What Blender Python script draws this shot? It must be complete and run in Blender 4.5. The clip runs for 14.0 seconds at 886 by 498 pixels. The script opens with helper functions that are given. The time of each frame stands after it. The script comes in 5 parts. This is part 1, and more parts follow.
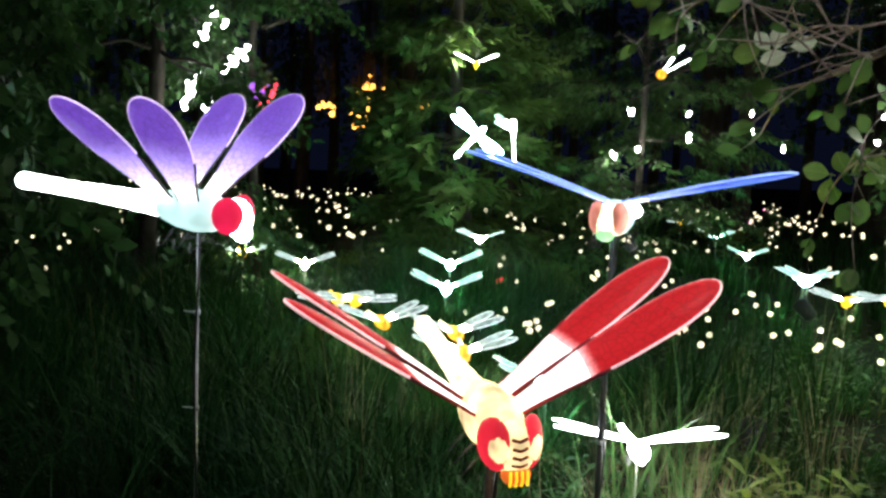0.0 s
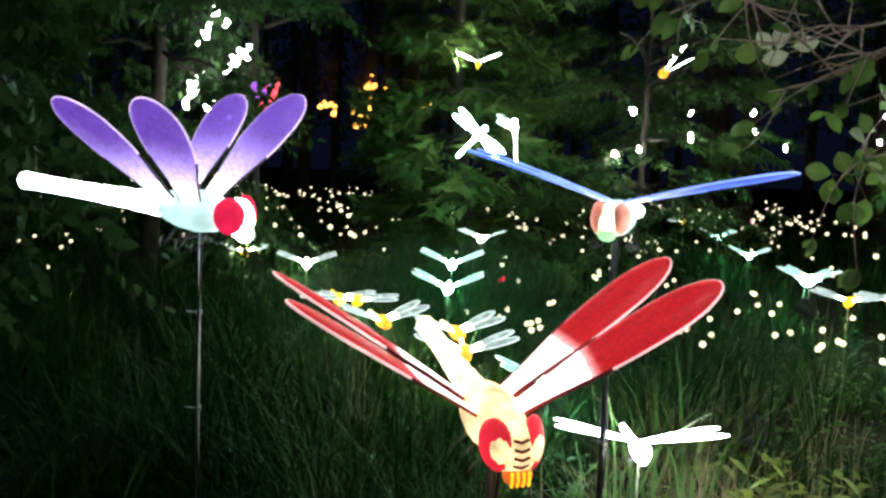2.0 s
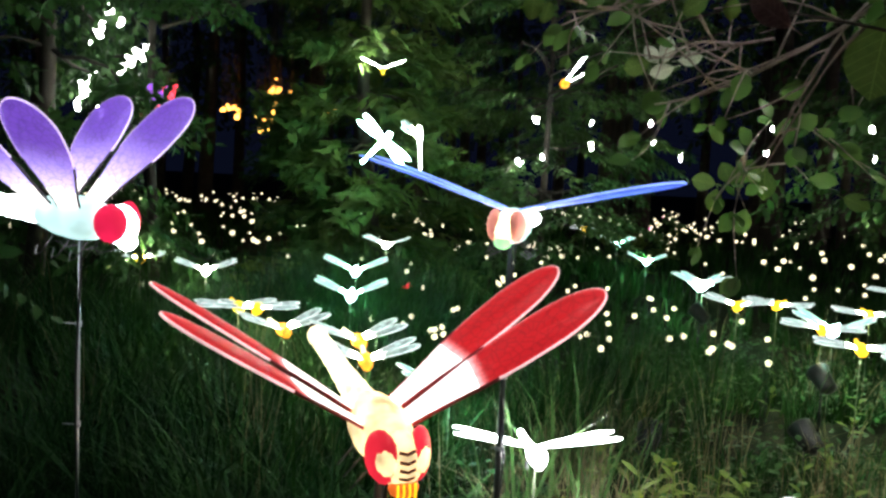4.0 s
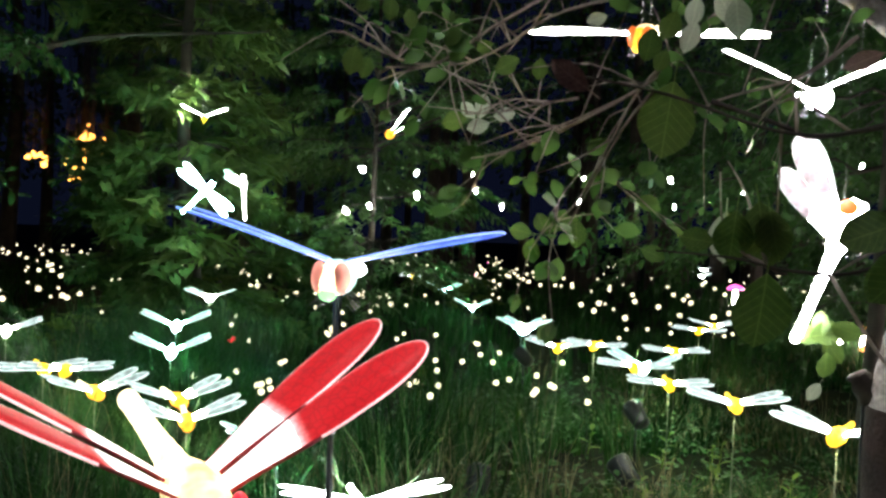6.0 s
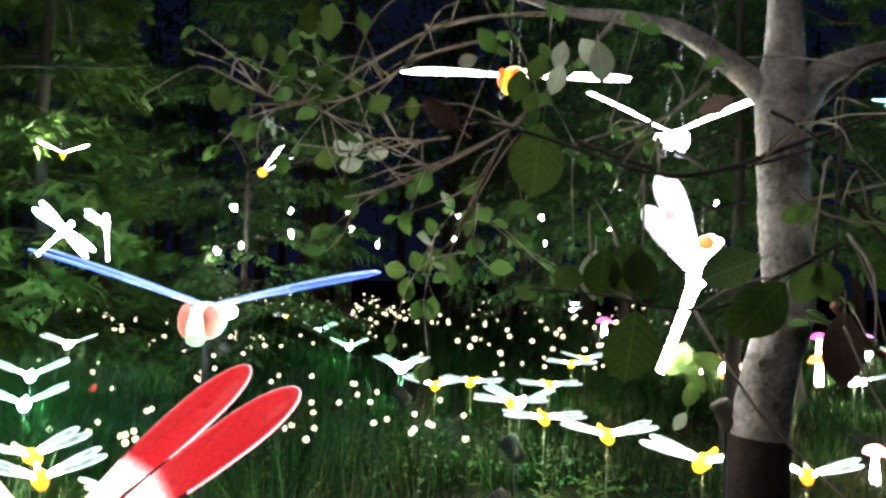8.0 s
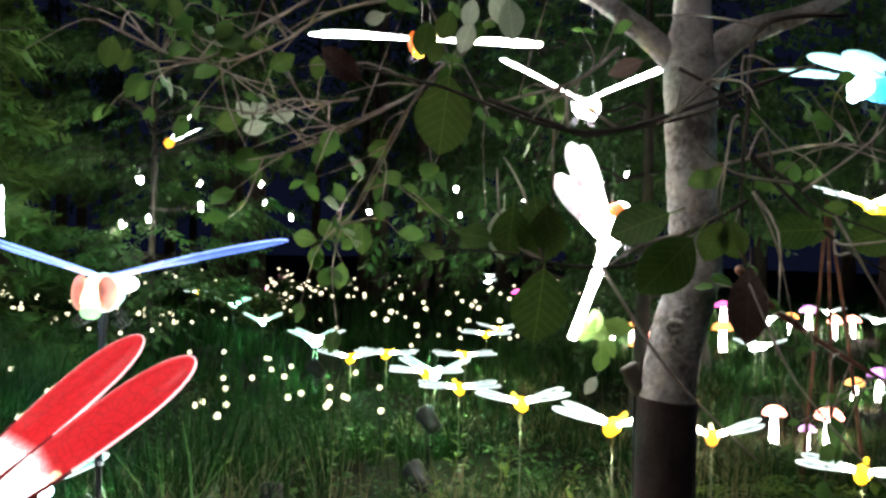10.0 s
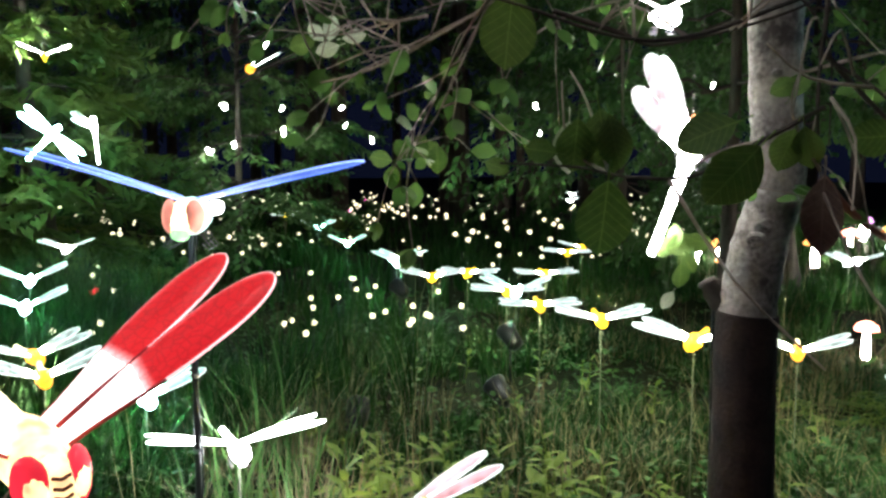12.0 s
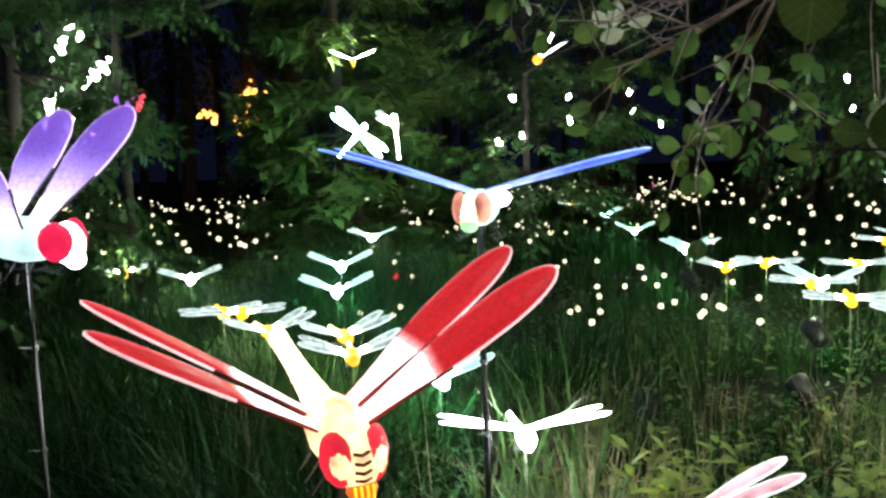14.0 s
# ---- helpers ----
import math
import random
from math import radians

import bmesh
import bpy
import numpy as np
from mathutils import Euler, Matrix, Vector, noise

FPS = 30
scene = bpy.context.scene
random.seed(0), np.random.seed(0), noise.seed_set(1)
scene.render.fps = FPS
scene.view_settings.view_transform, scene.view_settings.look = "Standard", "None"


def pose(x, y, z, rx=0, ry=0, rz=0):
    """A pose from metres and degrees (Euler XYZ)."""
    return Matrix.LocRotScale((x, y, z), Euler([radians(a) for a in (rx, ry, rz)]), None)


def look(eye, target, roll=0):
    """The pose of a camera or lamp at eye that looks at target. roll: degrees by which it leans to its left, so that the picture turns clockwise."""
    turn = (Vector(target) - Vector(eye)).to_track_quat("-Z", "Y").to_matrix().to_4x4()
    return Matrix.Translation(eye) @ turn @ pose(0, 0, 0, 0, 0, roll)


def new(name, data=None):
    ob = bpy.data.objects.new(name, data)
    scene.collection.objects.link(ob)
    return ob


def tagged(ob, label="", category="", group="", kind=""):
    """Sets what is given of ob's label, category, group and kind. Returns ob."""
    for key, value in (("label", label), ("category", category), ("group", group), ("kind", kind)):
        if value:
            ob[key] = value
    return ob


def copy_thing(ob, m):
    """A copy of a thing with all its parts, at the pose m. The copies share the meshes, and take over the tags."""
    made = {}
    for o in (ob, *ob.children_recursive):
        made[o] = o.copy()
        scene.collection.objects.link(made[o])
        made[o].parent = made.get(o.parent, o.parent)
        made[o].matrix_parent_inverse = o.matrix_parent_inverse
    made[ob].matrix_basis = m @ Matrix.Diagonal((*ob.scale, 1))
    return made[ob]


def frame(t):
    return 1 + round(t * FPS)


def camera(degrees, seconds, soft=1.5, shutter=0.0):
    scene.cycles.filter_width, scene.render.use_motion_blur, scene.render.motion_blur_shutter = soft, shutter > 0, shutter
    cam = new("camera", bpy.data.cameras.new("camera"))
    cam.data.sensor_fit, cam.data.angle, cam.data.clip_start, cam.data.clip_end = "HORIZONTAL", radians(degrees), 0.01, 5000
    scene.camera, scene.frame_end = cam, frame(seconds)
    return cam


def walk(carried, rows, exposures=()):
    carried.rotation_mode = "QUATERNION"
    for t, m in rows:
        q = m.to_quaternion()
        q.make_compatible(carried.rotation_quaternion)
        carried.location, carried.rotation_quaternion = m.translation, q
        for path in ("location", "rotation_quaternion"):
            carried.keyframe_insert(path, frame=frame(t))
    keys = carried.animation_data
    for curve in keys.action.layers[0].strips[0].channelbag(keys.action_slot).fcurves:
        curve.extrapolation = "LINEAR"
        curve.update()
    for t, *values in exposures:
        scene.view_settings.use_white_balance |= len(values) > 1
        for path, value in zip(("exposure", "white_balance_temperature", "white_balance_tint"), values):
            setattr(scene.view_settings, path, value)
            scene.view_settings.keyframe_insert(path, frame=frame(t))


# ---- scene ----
cam = camera(55.5, 14.0, soft=2.7)
PATH = [
    (0, (0.089, 0.282, 1.536), (0.076, 2.271, 1.333), 2.4),
    (0.5, (0.087, 0.28, 1.537), (0.07, 2.27, 1.334), 2.4),
    (1, (0.085, 0.281, 1.537), (0.068, 2.271, 1.334), 2.4),
    (1.5, (0.085, 0.279, 1.537), (0.064, 2.268, 1.334), 2.4),
    (2, (0.089, 0.282, 1.538), (0.072, 2.272, 1.333), 2.4),
    (4.5, (0.128, 0.3, 1.547), (0.441, 2.269, 1.388), 3.1),
    (5, (0.134, 0.303, 1.551), (0.56, 2.254, 1.434), 3.1),
    (5.5, (0.136, 0.303, 1.551), (0.621, 2.24, 1.447), 3.1),
    (6, (0.134, 0.299, 1.552), (0.725, 2.209, 1.505), 2.5),
    (6.5, (0.131, 0.292, 1.555), (0.79, 2.18, 1.568), 2.1),
    (7, (0.13, 0.291, 1.555), (0.809, 2.172, 1.59), 1.9),
    (7.5, (0.135, 0.298, 1.556), (0.872, 2.157, 1.597), 2.0),
    (8, (0.145, 0.318, 1.556), (1.006, 2.123, 1.609), 1.7),
    (10.5, (0.188, 0.353, 1.536), (1.23, 2.06, 1.522), 1.2),
    (11, (0.192, 0.349, 1.536), (1.239, 2.053, 1.504), 1.1),
    (11.5, (0.189, 0.335, 1.535), (1.217, 2.047, 1.43), 0.8),
    (12, (0.189, 0.324, 1.533), (1.051, 2.118, 1.338), -0.1),
    (12.5, (0.2, 0.338, 1.535), (0.863, 2.213, 1.324), -0.9),
    (13, (0.211, 0.347, 1.538), (0.675, 2.281, 1.325), -1.6),
    (13.5, (0.207, 0.342, 1.54), (0.528, 2.304, 1.329), -1.8),
    (14, (0.2, 0.336, 1.54), (0.415, 2.313, 1.328), -2.1),
]
walk(cam, [(t, look(eye, target, roll)) for t, eye, target, roll in PATH],
     [(0, 0.28), (2, 0.28), (5, 0.42), (8, 0.8), (11, 0.8), (12.5, 0.6), (14, 0.45)])

# ---- light: night, lit by lanterns and one added fill, under a faint blue-black sky ----
night = bpy.data.worlds.new("night_sky")
scene.world = night
night.use_nodes = True
night.node_tree.nodes["Background"].inputs[0].default_value = (0.17, 0.25, 0.72, 1)
night.node_tree.nodes["Background"].inputs[1].default_value = 0.011
scene.view_settings.exposure = 0.0


# ---- materials ----
def surface(name, a, b, rough=0.6, scale=8.0, bump=0.2, island=0.0, through_light=0.0, metal=0.0, obj_random=0.0, veins=False, contrast=1.0):
    """Two-tone surface with coarse and fine noise, relief and piece-to-piece change."""
    m = bpy.data.materials.new(name)
    m.use_nodes = True
    nt = m.node_tree
    n, ln = nt.nodes, nt.links
    bs = n["Principled BSDF"]
    bs.inputs["Roughness"].default_value = rough
    bs.inputs["Metallic"].default_value = metal
    if through_light:
        bs.inputs["Specular IOR Level"].default_value = 0.22
    co = n.new("ShaderNodeTexCoord")
    big = n.new("ShaderNodeTexNoise")
    big.inputs["Scale"].default_value = scale
    big.inputs["Detail"].default_value = 6
    fine = n.new("ShaderNodeTexNoise")
    fine.inputs["Scale"].default_value = scale * 9
    fine.inputs["Detail"].default_value = 4
    ln.new(co.outputs["Object"], big.inputs["Vector"])
    ln.new(co.outputs["Object"], fine.inputs["Vector"])
    add = n.new("ShaderNodeMath")
    add.operation = "MULTIPLY_ADD"
    add.inputs[1].default_value = 0.45
    ln.new(fine.outputs[0], add.inputs[0])
    ln.new(big.outputs[0], add.inputs[2])
    last = add.outputs[0]
    if island or obj_random:
        src = n.new("ShaderNodeNewGeometry").outputs["Random Per Island"] if island else n.new("ShaderNodeObjectInfo").outputs["Random"]
        k = n.new("ShaderNodeMath")
        k.operation = "MULTIPLY_ADD"
        k.inputs[1].default_value = island or obj_random
        ln.new(src, k.inputs[0])
        ln.new(last, k.inputs[2])
        last = k.outputs[0]
    ramp = n.new("ShaderNodeMapRange")
    mid, wide = 0.75 + 0.5 * (island or obj_random), (0.35 + 0.5 * (island or obj_random)) / contrast
    ramp.inputs["From Min"].default_value = mid - wide
    ramp.inputs["From Max"].default_value = mid + wide
    ln.new(last, ramp.inputs["Value"])
    mix = n.new("ShaderNodeMix")
    mix.data_type = "RGBA"
    mix.inputs["A"].default_value = (*a, 1)
    mix.inputs["B"].default_value = (*b, 1)
    ln.new(ramp.outputs[0], mix.inputs["Factor"])
    ln.new(mix.outputs["Result"], bs.inputs["Base Color"])
    height = add.outputs[0]
    colour = mix.outputs["Result"]
    if veins:
        # midrib along X and slanting side veins, in the leaf's own unit length
        sp = n.new("ShaderNodeSeparateXYZ")
        ln.new(co.outputs["Object"], sp.inputs[0])
        def calc(op, a, b=None):
            k = n.new("ShaderNodeMath")
            k.operation = op
            for slot, v in enumerate((a, b)):
                if v is None:
                    continue
                if isinstance(v, (int, float)):
                    k.inputs[slot].default_value = v
                else:
                    ln.new(v, k.inputs[slot])
            return k.outputs[0]
        side = calc("ABSOLUTE", sp.outputs[1])
        slant = calc("FRACT", calc("MULTIPLY", calc("SUBTRACT", sp.outputs[0], calc("MULTIPLY", side, 0.8)), 8.0))
        line = calc("MAXIMUM", calc("LESS_THAN", slant, 0.10), calc("LESS_THAN", side, 0.012))
        pale = n.new("ShaderNodeMix")
        pale.data_type = "RGBA"
        pale.inputs["B"].default_value = (*[min(1, 1.5 * c) for c in b], 1)
        ln.new(calc("MULTIPLY", line, 0.45), pale.inputs["Factor"])
        ln.new(colour, pale.inputs["A"])
        colour = pale.outputs["Result"]
        ln.new(colour, bs.inputs["Base Color"])
        height = calc("MULTIPLY_ADD", line, -0.6)
        ln.new(add.outputs[0], height.node.inputs[2])
    if bump:
        bp = n.new("ShaderNodeBump")
        bp.inputs["Strength"].default_value = bump
        bp.inputs["Distance"].default_value = 0.01
        ln.new(height, bp.inputs["Height"])
        ln.new(bp.outputs[0], bs.inputs["Normal"])
    if through_light:
        tr = n.new("ShaderNodeBsdfTranslucent")
        ln.new(colour, tr.inputs["Color"])
        sh = n.new("ShaderNodeMixShader")
        sh.inputs[0].default_value = through_light
        ln.new(bs.outputs[0], sh.inputs[1])
        ln.new(tr.outputs[0], sh.inputs[2])
        ln.new(sh.outputs[0], n["Material Output"].inputs["Surface"])
    return m


def lantern(name, base, glow, power, rough=0.4, uneven=0.35, scale=14.0):
    """Translucent plastic lit from within, a little uneven."""
    m = bpy.data.materials.new(name)
    m.use_nodes = True
    nt = m.node_tree
    n, ln = nt.nodes, nt.links
    bs = n["Principled BSDF"]
    bs.inputs["Base Color"].default_value = (*base, 1)
    bs.inputs["Roughness"].default_value = rough
    bs.inputs["Emission Color"].default_value = (*glow, 1)
    co = n.new("ShaderNodeTexCoord")
    nz = n.new("ShaderNodeTexNoise")
    nz.inputs["Scale"].default_value = scale
    ln.new(co.outputs["Object"], nz.inputs["Vector"])
    mr = n.new("ShaderNodeMapRange")
    mr.inputs["From Min"].default_value = 0.3
    mr.inputs["From Max"].default_value = 0.7
    mr.inputs["To Min"].default_value = power * (1 - uneven)
    mr.inputs["To Max"].default_value = power * (1 + uneven)
    ln.new(nz.outputs[0], mr.inputs["Value"])
    ln.new(mr.outputs[0], bs.inputs["Emission Strength"])
    return m


def membrane(name, tint, glow, power, root_power, reach):
    """Tinted wing sheet with fine veins, lit along its edges."""
    m = lantern(name, tint, glow, power, rough=0.5, uneven=0.15, scale=9.0)
    nt = m.node_tree
    n, ln = nt.nodes, nt.links
    bs = n["Principled BSDF"]
    co = n.new("ShaderNodeTexCoord")
    vo = n.new("ShaderNodeTexVoronoi")
    vo.feature = "DISTANCE_TO_EDGE"
    vo.inputs["Scale"].default_value = 62
    ln.new(co.outputs["Object"], vo.inputs["Vector"])
    bp = n.new("ShaderNodeBump")
    bp.inputs["Strength"].default_value = 0.35
    bp.inputs["Distance"].default_value = 0.003
    ln.new(vo.outputs["Distance"], bp.inputs["Height"])
    ln.new(bp.outputs[0], bs.inputs["Normal"])
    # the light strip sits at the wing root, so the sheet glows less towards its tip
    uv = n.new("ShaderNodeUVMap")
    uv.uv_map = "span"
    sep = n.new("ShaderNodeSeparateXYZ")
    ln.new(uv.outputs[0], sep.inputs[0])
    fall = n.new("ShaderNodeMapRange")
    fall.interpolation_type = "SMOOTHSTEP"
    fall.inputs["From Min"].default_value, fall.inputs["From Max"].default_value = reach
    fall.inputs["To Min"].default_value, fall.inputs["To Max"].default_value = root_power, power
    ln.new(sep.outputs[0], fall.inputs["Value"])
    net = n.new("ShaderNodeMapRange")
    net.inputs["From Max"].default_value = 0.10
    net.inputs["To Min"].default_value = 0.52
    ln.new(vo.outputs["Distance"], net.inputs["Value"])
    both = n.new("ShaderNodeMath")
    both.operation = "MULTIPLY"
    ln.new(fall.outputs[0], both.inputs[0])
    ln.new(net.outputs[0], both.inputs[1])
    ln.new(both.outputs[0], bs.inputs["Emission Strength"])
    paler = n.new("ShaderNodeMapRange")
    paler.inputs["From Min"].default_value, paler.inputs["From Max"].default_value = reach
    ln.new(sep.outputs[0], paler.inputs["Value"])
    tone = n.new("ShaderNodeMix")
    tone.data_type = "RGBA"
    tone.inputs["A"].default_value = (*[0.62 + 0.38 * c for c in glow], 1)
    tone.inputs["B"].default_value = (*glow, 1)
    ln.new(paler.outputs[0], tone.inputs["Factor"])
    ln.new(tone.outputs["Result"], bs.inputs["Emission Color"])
    clear = n.new("ShaderNodeBsdfTransparent")
    clear.inputs[0].default_value = (*[0.4 + 0.6 * c for c in glow], 1)
    sh = n.new("ShaderNodeMixShader")
    sh.inputs[0].default_value = 0.16
    ln.new(bs.outputs[0], sh.inputs[1])
    ln.new(clear.outputs[0], sh.inputs[2])
    ln.new(sh.outputs[0], n["Material Output"].inputs["Surface"])
    return m


M_soil = surface("meadow_soil", (0.006, 0.009, 0.003), (0.024, 0.028, 0.011), 0.95, 1.5, 0.6, contrast=2.0)
M_soil.node_tree.nodes["Principled BSDF"].inputs["Specular IOR Level"].default_value = 0.08
M_grass = surface("grass_blade", (0.006, 0.034, 0.006), (0.046, 0.125, 0.028), 0.5, 0.6, 0.0, island=0.5, through_light=0.35, contrast=1.7)
M_lush = surface("lush_grass_blade", (0.05, 0.13, 0.03), (0.16, 0.30, 0.09), 0.45, 2.0, 0.0, island=0.5, through_light=0.35)
M_straw = surface("dry_grass", (0.12, 0.11, 0.05), (0.30, 0.26, 0.14), 0.7, 3.0, 0.0, island=0.5, through_light=0.2)
M_leaf = surface("tree_leaf", (0.022, 0.062, 0.018), (0.085, 0.18, 0.05), 0.42, 0.8, 0.1, island=0.6, through_light=0.3)
M_leaf2 = surface("feathery_leaf", (0.032, 0.075, 0.022), (0.11, 0.20, 0.06), 0.45, 0.8, 0.1, island=0.6, through_light=0.3)
M_thuja = surface("scale_leaf", (0.040, 0.085, 0.018), (0.13, 0.20, 0.045), 0.55, 0.9, 0.1, island=0.5, through_light=0.2)
M_nearleaf = surface("round_leaf", (0.04, 0.095, 0.018), (0.15, 0.23, 0.055), 0.45, 9.0, 0.35, through_light=0.26, obj_random=0.7, veins=True)
M_twigleaf = surface("small_round_leaf", (0.035, 0.10, 0.018), (0.15, 0.26, 0.07), 0.45, 6.0, 0.2, island=0.7, through_light=0.4)
# lighter copy of the round leaf, whitish front light put into its colour
M_frontlitleaf = surface("frontlit_pale_leaf", (0.40, 0.46, 0.33), (0.62, 0.66, 0.52), 0.5, 9.0, 0.35, through_light=0.2, obj_random=0.4, veins=True)
M_brownleaf = surface("withered_leaf", (0.16, 0.10, 0.08), (0.34, 0.23, 0.18), 0.7, 12.0, 0.5, veins=True)
M_weed = surface("weed_leaf", (0.07, 0.13, 0.02), (0.22, 0.30, 0.06), 0.5, 3.0, 0.15, island=0.6, through_light=0.35)
M_bark = surface("grey_bark", (0.10, 0.085, 0.08), (0.66, 0.60, 0.57), 0.85, 7.0, 1.0, contrast=1.7)
# bark of the dark trees; also darkens the pale tree's backlit near twigs
M_darkbark = surface("dark_and_backlit_bark", (0.025, 0.02, 0.016), (0.08, 0.065, 0.05), 0.9, 6.0, 0.8)
M_twig = surface("twig_bark", (0.16, 0.125, 0.10), (0.50, 0.42, 0.36), 0.8, 30.0, 0.5)
M_stake = surface("pale_stake", (0.10, 0.12, 0.07), (0.2, 0.22, 0.14), 0.5, 20.0, 0.1)
M_wrap = surface("dark_sacking", (0.018, 0.010, 0.009), (0.060, 0.034, 0.028), 0.9, 9.0, 0.9, contrast=1.6)
M_redwood = surface("red_brown_wood", (0.10, 0.035, 0.02), (0.24, 0.09, 0.055), 0.75, 12.0, 0.4)
M_pole = surface("black_pole", (0.012, 0.013, 0.014), (0.03, 0.032, 0.035), 0.45, 20.0, 0.1)
M_steel = surface("grey_wire", (0.30, 0.30, 0.32), (0.5, 0.5, 0.52), 0.35, 30.0, 0.1, metal=0.8)
M_spar = surface("dark_spar", (0.05, 0.04, 0.05), (0.12, 0.10, 0.12), 0.5, 30.0, 0.1)
M_maroon = surface("maroon_spar", (0.35, 0.02, 0.03), (0.55, 0.06, 0.07), 0.5, 30.0, 0.1)
M_black = surface("black_plastic", (0.006, 0.007, 0.008), (0.018, 0.02, 0.022), 0.4, 15.0, 0.15)

L_white = lantern("lit_white", (0.8, 0.85, 0.85), (0.93, 0.98, 1.0), 25.0)
L_body = lantern("lit_white_body", (0.8, 0.85, 0.85), (0.90, 0.98, 1.0), 13.0)
L_wing = lantern("lit_wing_root", (0.8, 0.8, 0.85), (1.0, 0.93, 0.91), 1.8)
L_hung = lantern("lit_hung_white", (0.85, 0.9, 0.85), (0.95, 1.0, 0.93), 100.0)
L_leafhung = lantern("lit_white_in_leaves", (0.85, 0.9, 0.85), (0.95, 1.0, 0.95), 22.0)
L_hungaqua = lantern("lit_hung_aqua", (0.6, 0.85, 0.85), (0.38, 1.0, 0.90), 110.0)
L_cyan = lantern("lit_cyan", (0.6, 0.85, 0.85), (0.55, 0.95, 1.0), 14.0)
L_thorax = lantern("lit_pale_aqua", (0.6, 0.8, 0.78), (0.62, 0.95, 0.92), 0.9)
L_warm = lantern("lit_warm_cream", (0.85, 0.7, 0.45), (1.0, 0.84, 0.52), 2.2, uneven=0.55, scale=30.0)
L_cream = lantern("lit_cream", (0.85, 0.7, 0.45), (1.0, 0.72, 0.36), 1.25, uneven=0.65, scale=24.0)
L_red = lantern("lit_red", (0.6, 0.03, 0.03), (1.0, 0.03, 0.06), 0.75)
L_eye = lantern("lit_red_eye", (0.6, 0.03, 0.03), (1.0, 0.02, 0.10), 0.8)
L_paleeye = lantern("lit_pale_red_eye", (0.7, 0.3, 0.25), (1.0, 0.35, 0.25), 0.65, uneven=0.8)
L_mouth = lantern("lit_orange_red", (0.6, 0.15, 0.03), (1.0, 0.20, 0.03), 0.7)
L_stripe = surface("brown_stripe", (0.30, 0.05, 0.02), (0.48, 0.10, 0.03), 0.5, 40.0, 0.1)
L_green = lantern("lit_green", (0.3, 0.7, 0.3), (0.45, 1.0, 0.45), 0.9)
L_yellow = lantern("lit_yellow", (0.8, 0.6, 0.05), (1.0, 0.58, 0.02), 1.7)
L_orange = lantern("lit_orange", (0.8, 0.4, 0.04), (1.0, 0.42, 0.03), 1.3)
L_paleaqua = lantern("lit_pale_aqua_wing", (0.6, 0.85, 0.9), (0.42, 0.88, 1.0), 1.1, uneven=0.5)
L_paper = lantern("lit_white_wing", (0.2, 0.24, 0.24), (0.74, 0.97, 0.93), 0.40, uneven=0.8, scale=34.0)
L_rim = lantern("lit_wing_rim", (0.8, 0.88, 0.88), (0.85, 1.0, 0.98), 1.1)
L_bright = lantern("lit_bright_root", (0.85, 0.9, 0.85), (0.94, 1.0, 0.70), 115.0)
L_glare = lantern("lit_glaring_white", (0.85, 0.85, 0.85), (1.0, 0.97, 0.95), 72.0)
L_soft = lantern("lit_hung_wing", (0.85, 0.85, 0.85), (1.0, 0.97, 0.92), 40.0)
# glow of the added fill lantern that hangs out of view
L_fill = lantern("lit_fill_white", (0.85, 0.85, 0.85), (1.0, 0.97, 0.95), 17.0)
L_aqua = lantern("lit_aqua_wing", (0.25, 0.45, 0.4), (0.38, 1.0, 0.76), 0.75, uneven=0.7, scale=22.0)
L_aquaroot = lantern("lit_aqua_root", (0.6, 0.85, 0.8), (0.24, 1.0, 0.54), 130.0)
L_ball = lantern("lit_ball", (0.9, 0.85, 0.7), (1.0, 0.88, 0.58), 1.6)
L_pinkcap = lantern("lit_red_cap", (0.8, 0.3, 0.25), (1.0, 0.30, 0.22), 6.0)
L_violetcap = lantern("lit_violet_cap", (0.6, 0.3, 0.7), (0.85, 0.32, 1.0), 1.6)
L_orangecap = lantern("lit_orange_cap", (0.8, 0.35, 0.1), (1.0, 0.38, 0.10), 2.0)
L_stem = lantern("lit_mushroom_stem", (0.85, 0.8, 0.75), (1.0, 0.88, 0.80), 60.0)
L_amber = lantern("lit_amber", (0.8, 0.4, 0.05), (1.0, 0.42, 0.07), 3.4, uneven=0.8, scale=4.0)
L_magenta = lantern("lit_magenta", (0.7, 0.1, 0.5), (1.0, 0.12, 0.55), 2.0, uneven=0.7)
L_violet = lantern("lit_violet", (0.3, 0.1, 0.6), (0.42, 0.12, 1.0), 0.9)
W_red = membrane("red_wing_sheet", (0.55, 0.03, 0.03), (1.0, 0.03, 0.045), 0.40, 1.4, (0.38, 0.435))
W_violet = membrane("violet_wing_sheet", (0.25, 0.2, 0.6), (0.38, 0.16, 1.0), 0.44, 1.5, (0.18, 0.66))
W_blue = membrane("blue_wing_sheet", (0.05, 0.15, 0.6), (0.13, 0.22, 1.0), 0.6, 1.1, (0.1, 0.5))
E_violet = lantern("lit_violet_edge", (0.6, 0.5, 0.8), (0.80, 0.62, 1.0), 1.0)
E_blue = lantern("lit_blue_edge", (0.3, 0.4, 0.8), (0.20, 0.32, 1.0), 1.25)
E_red = lantern("lit_red_edge", (0.7, 0.5, 0.5), (1.0, 0.58, 0.60), 0.9)


# ---- building helpers ----
def mesh_of(name, verts, faces, material, smooth=True):
    me = bpy.data.meshes.new(name)
    me.from_pydata([tuple(v) for v in verts], [], [tuple(f) for f in faces])
    me.materials.append(material)
    if smooth:
        me.polygons.foreach_set("use_smooth", [True] * len(me.polygons))
    me.update()
    return me


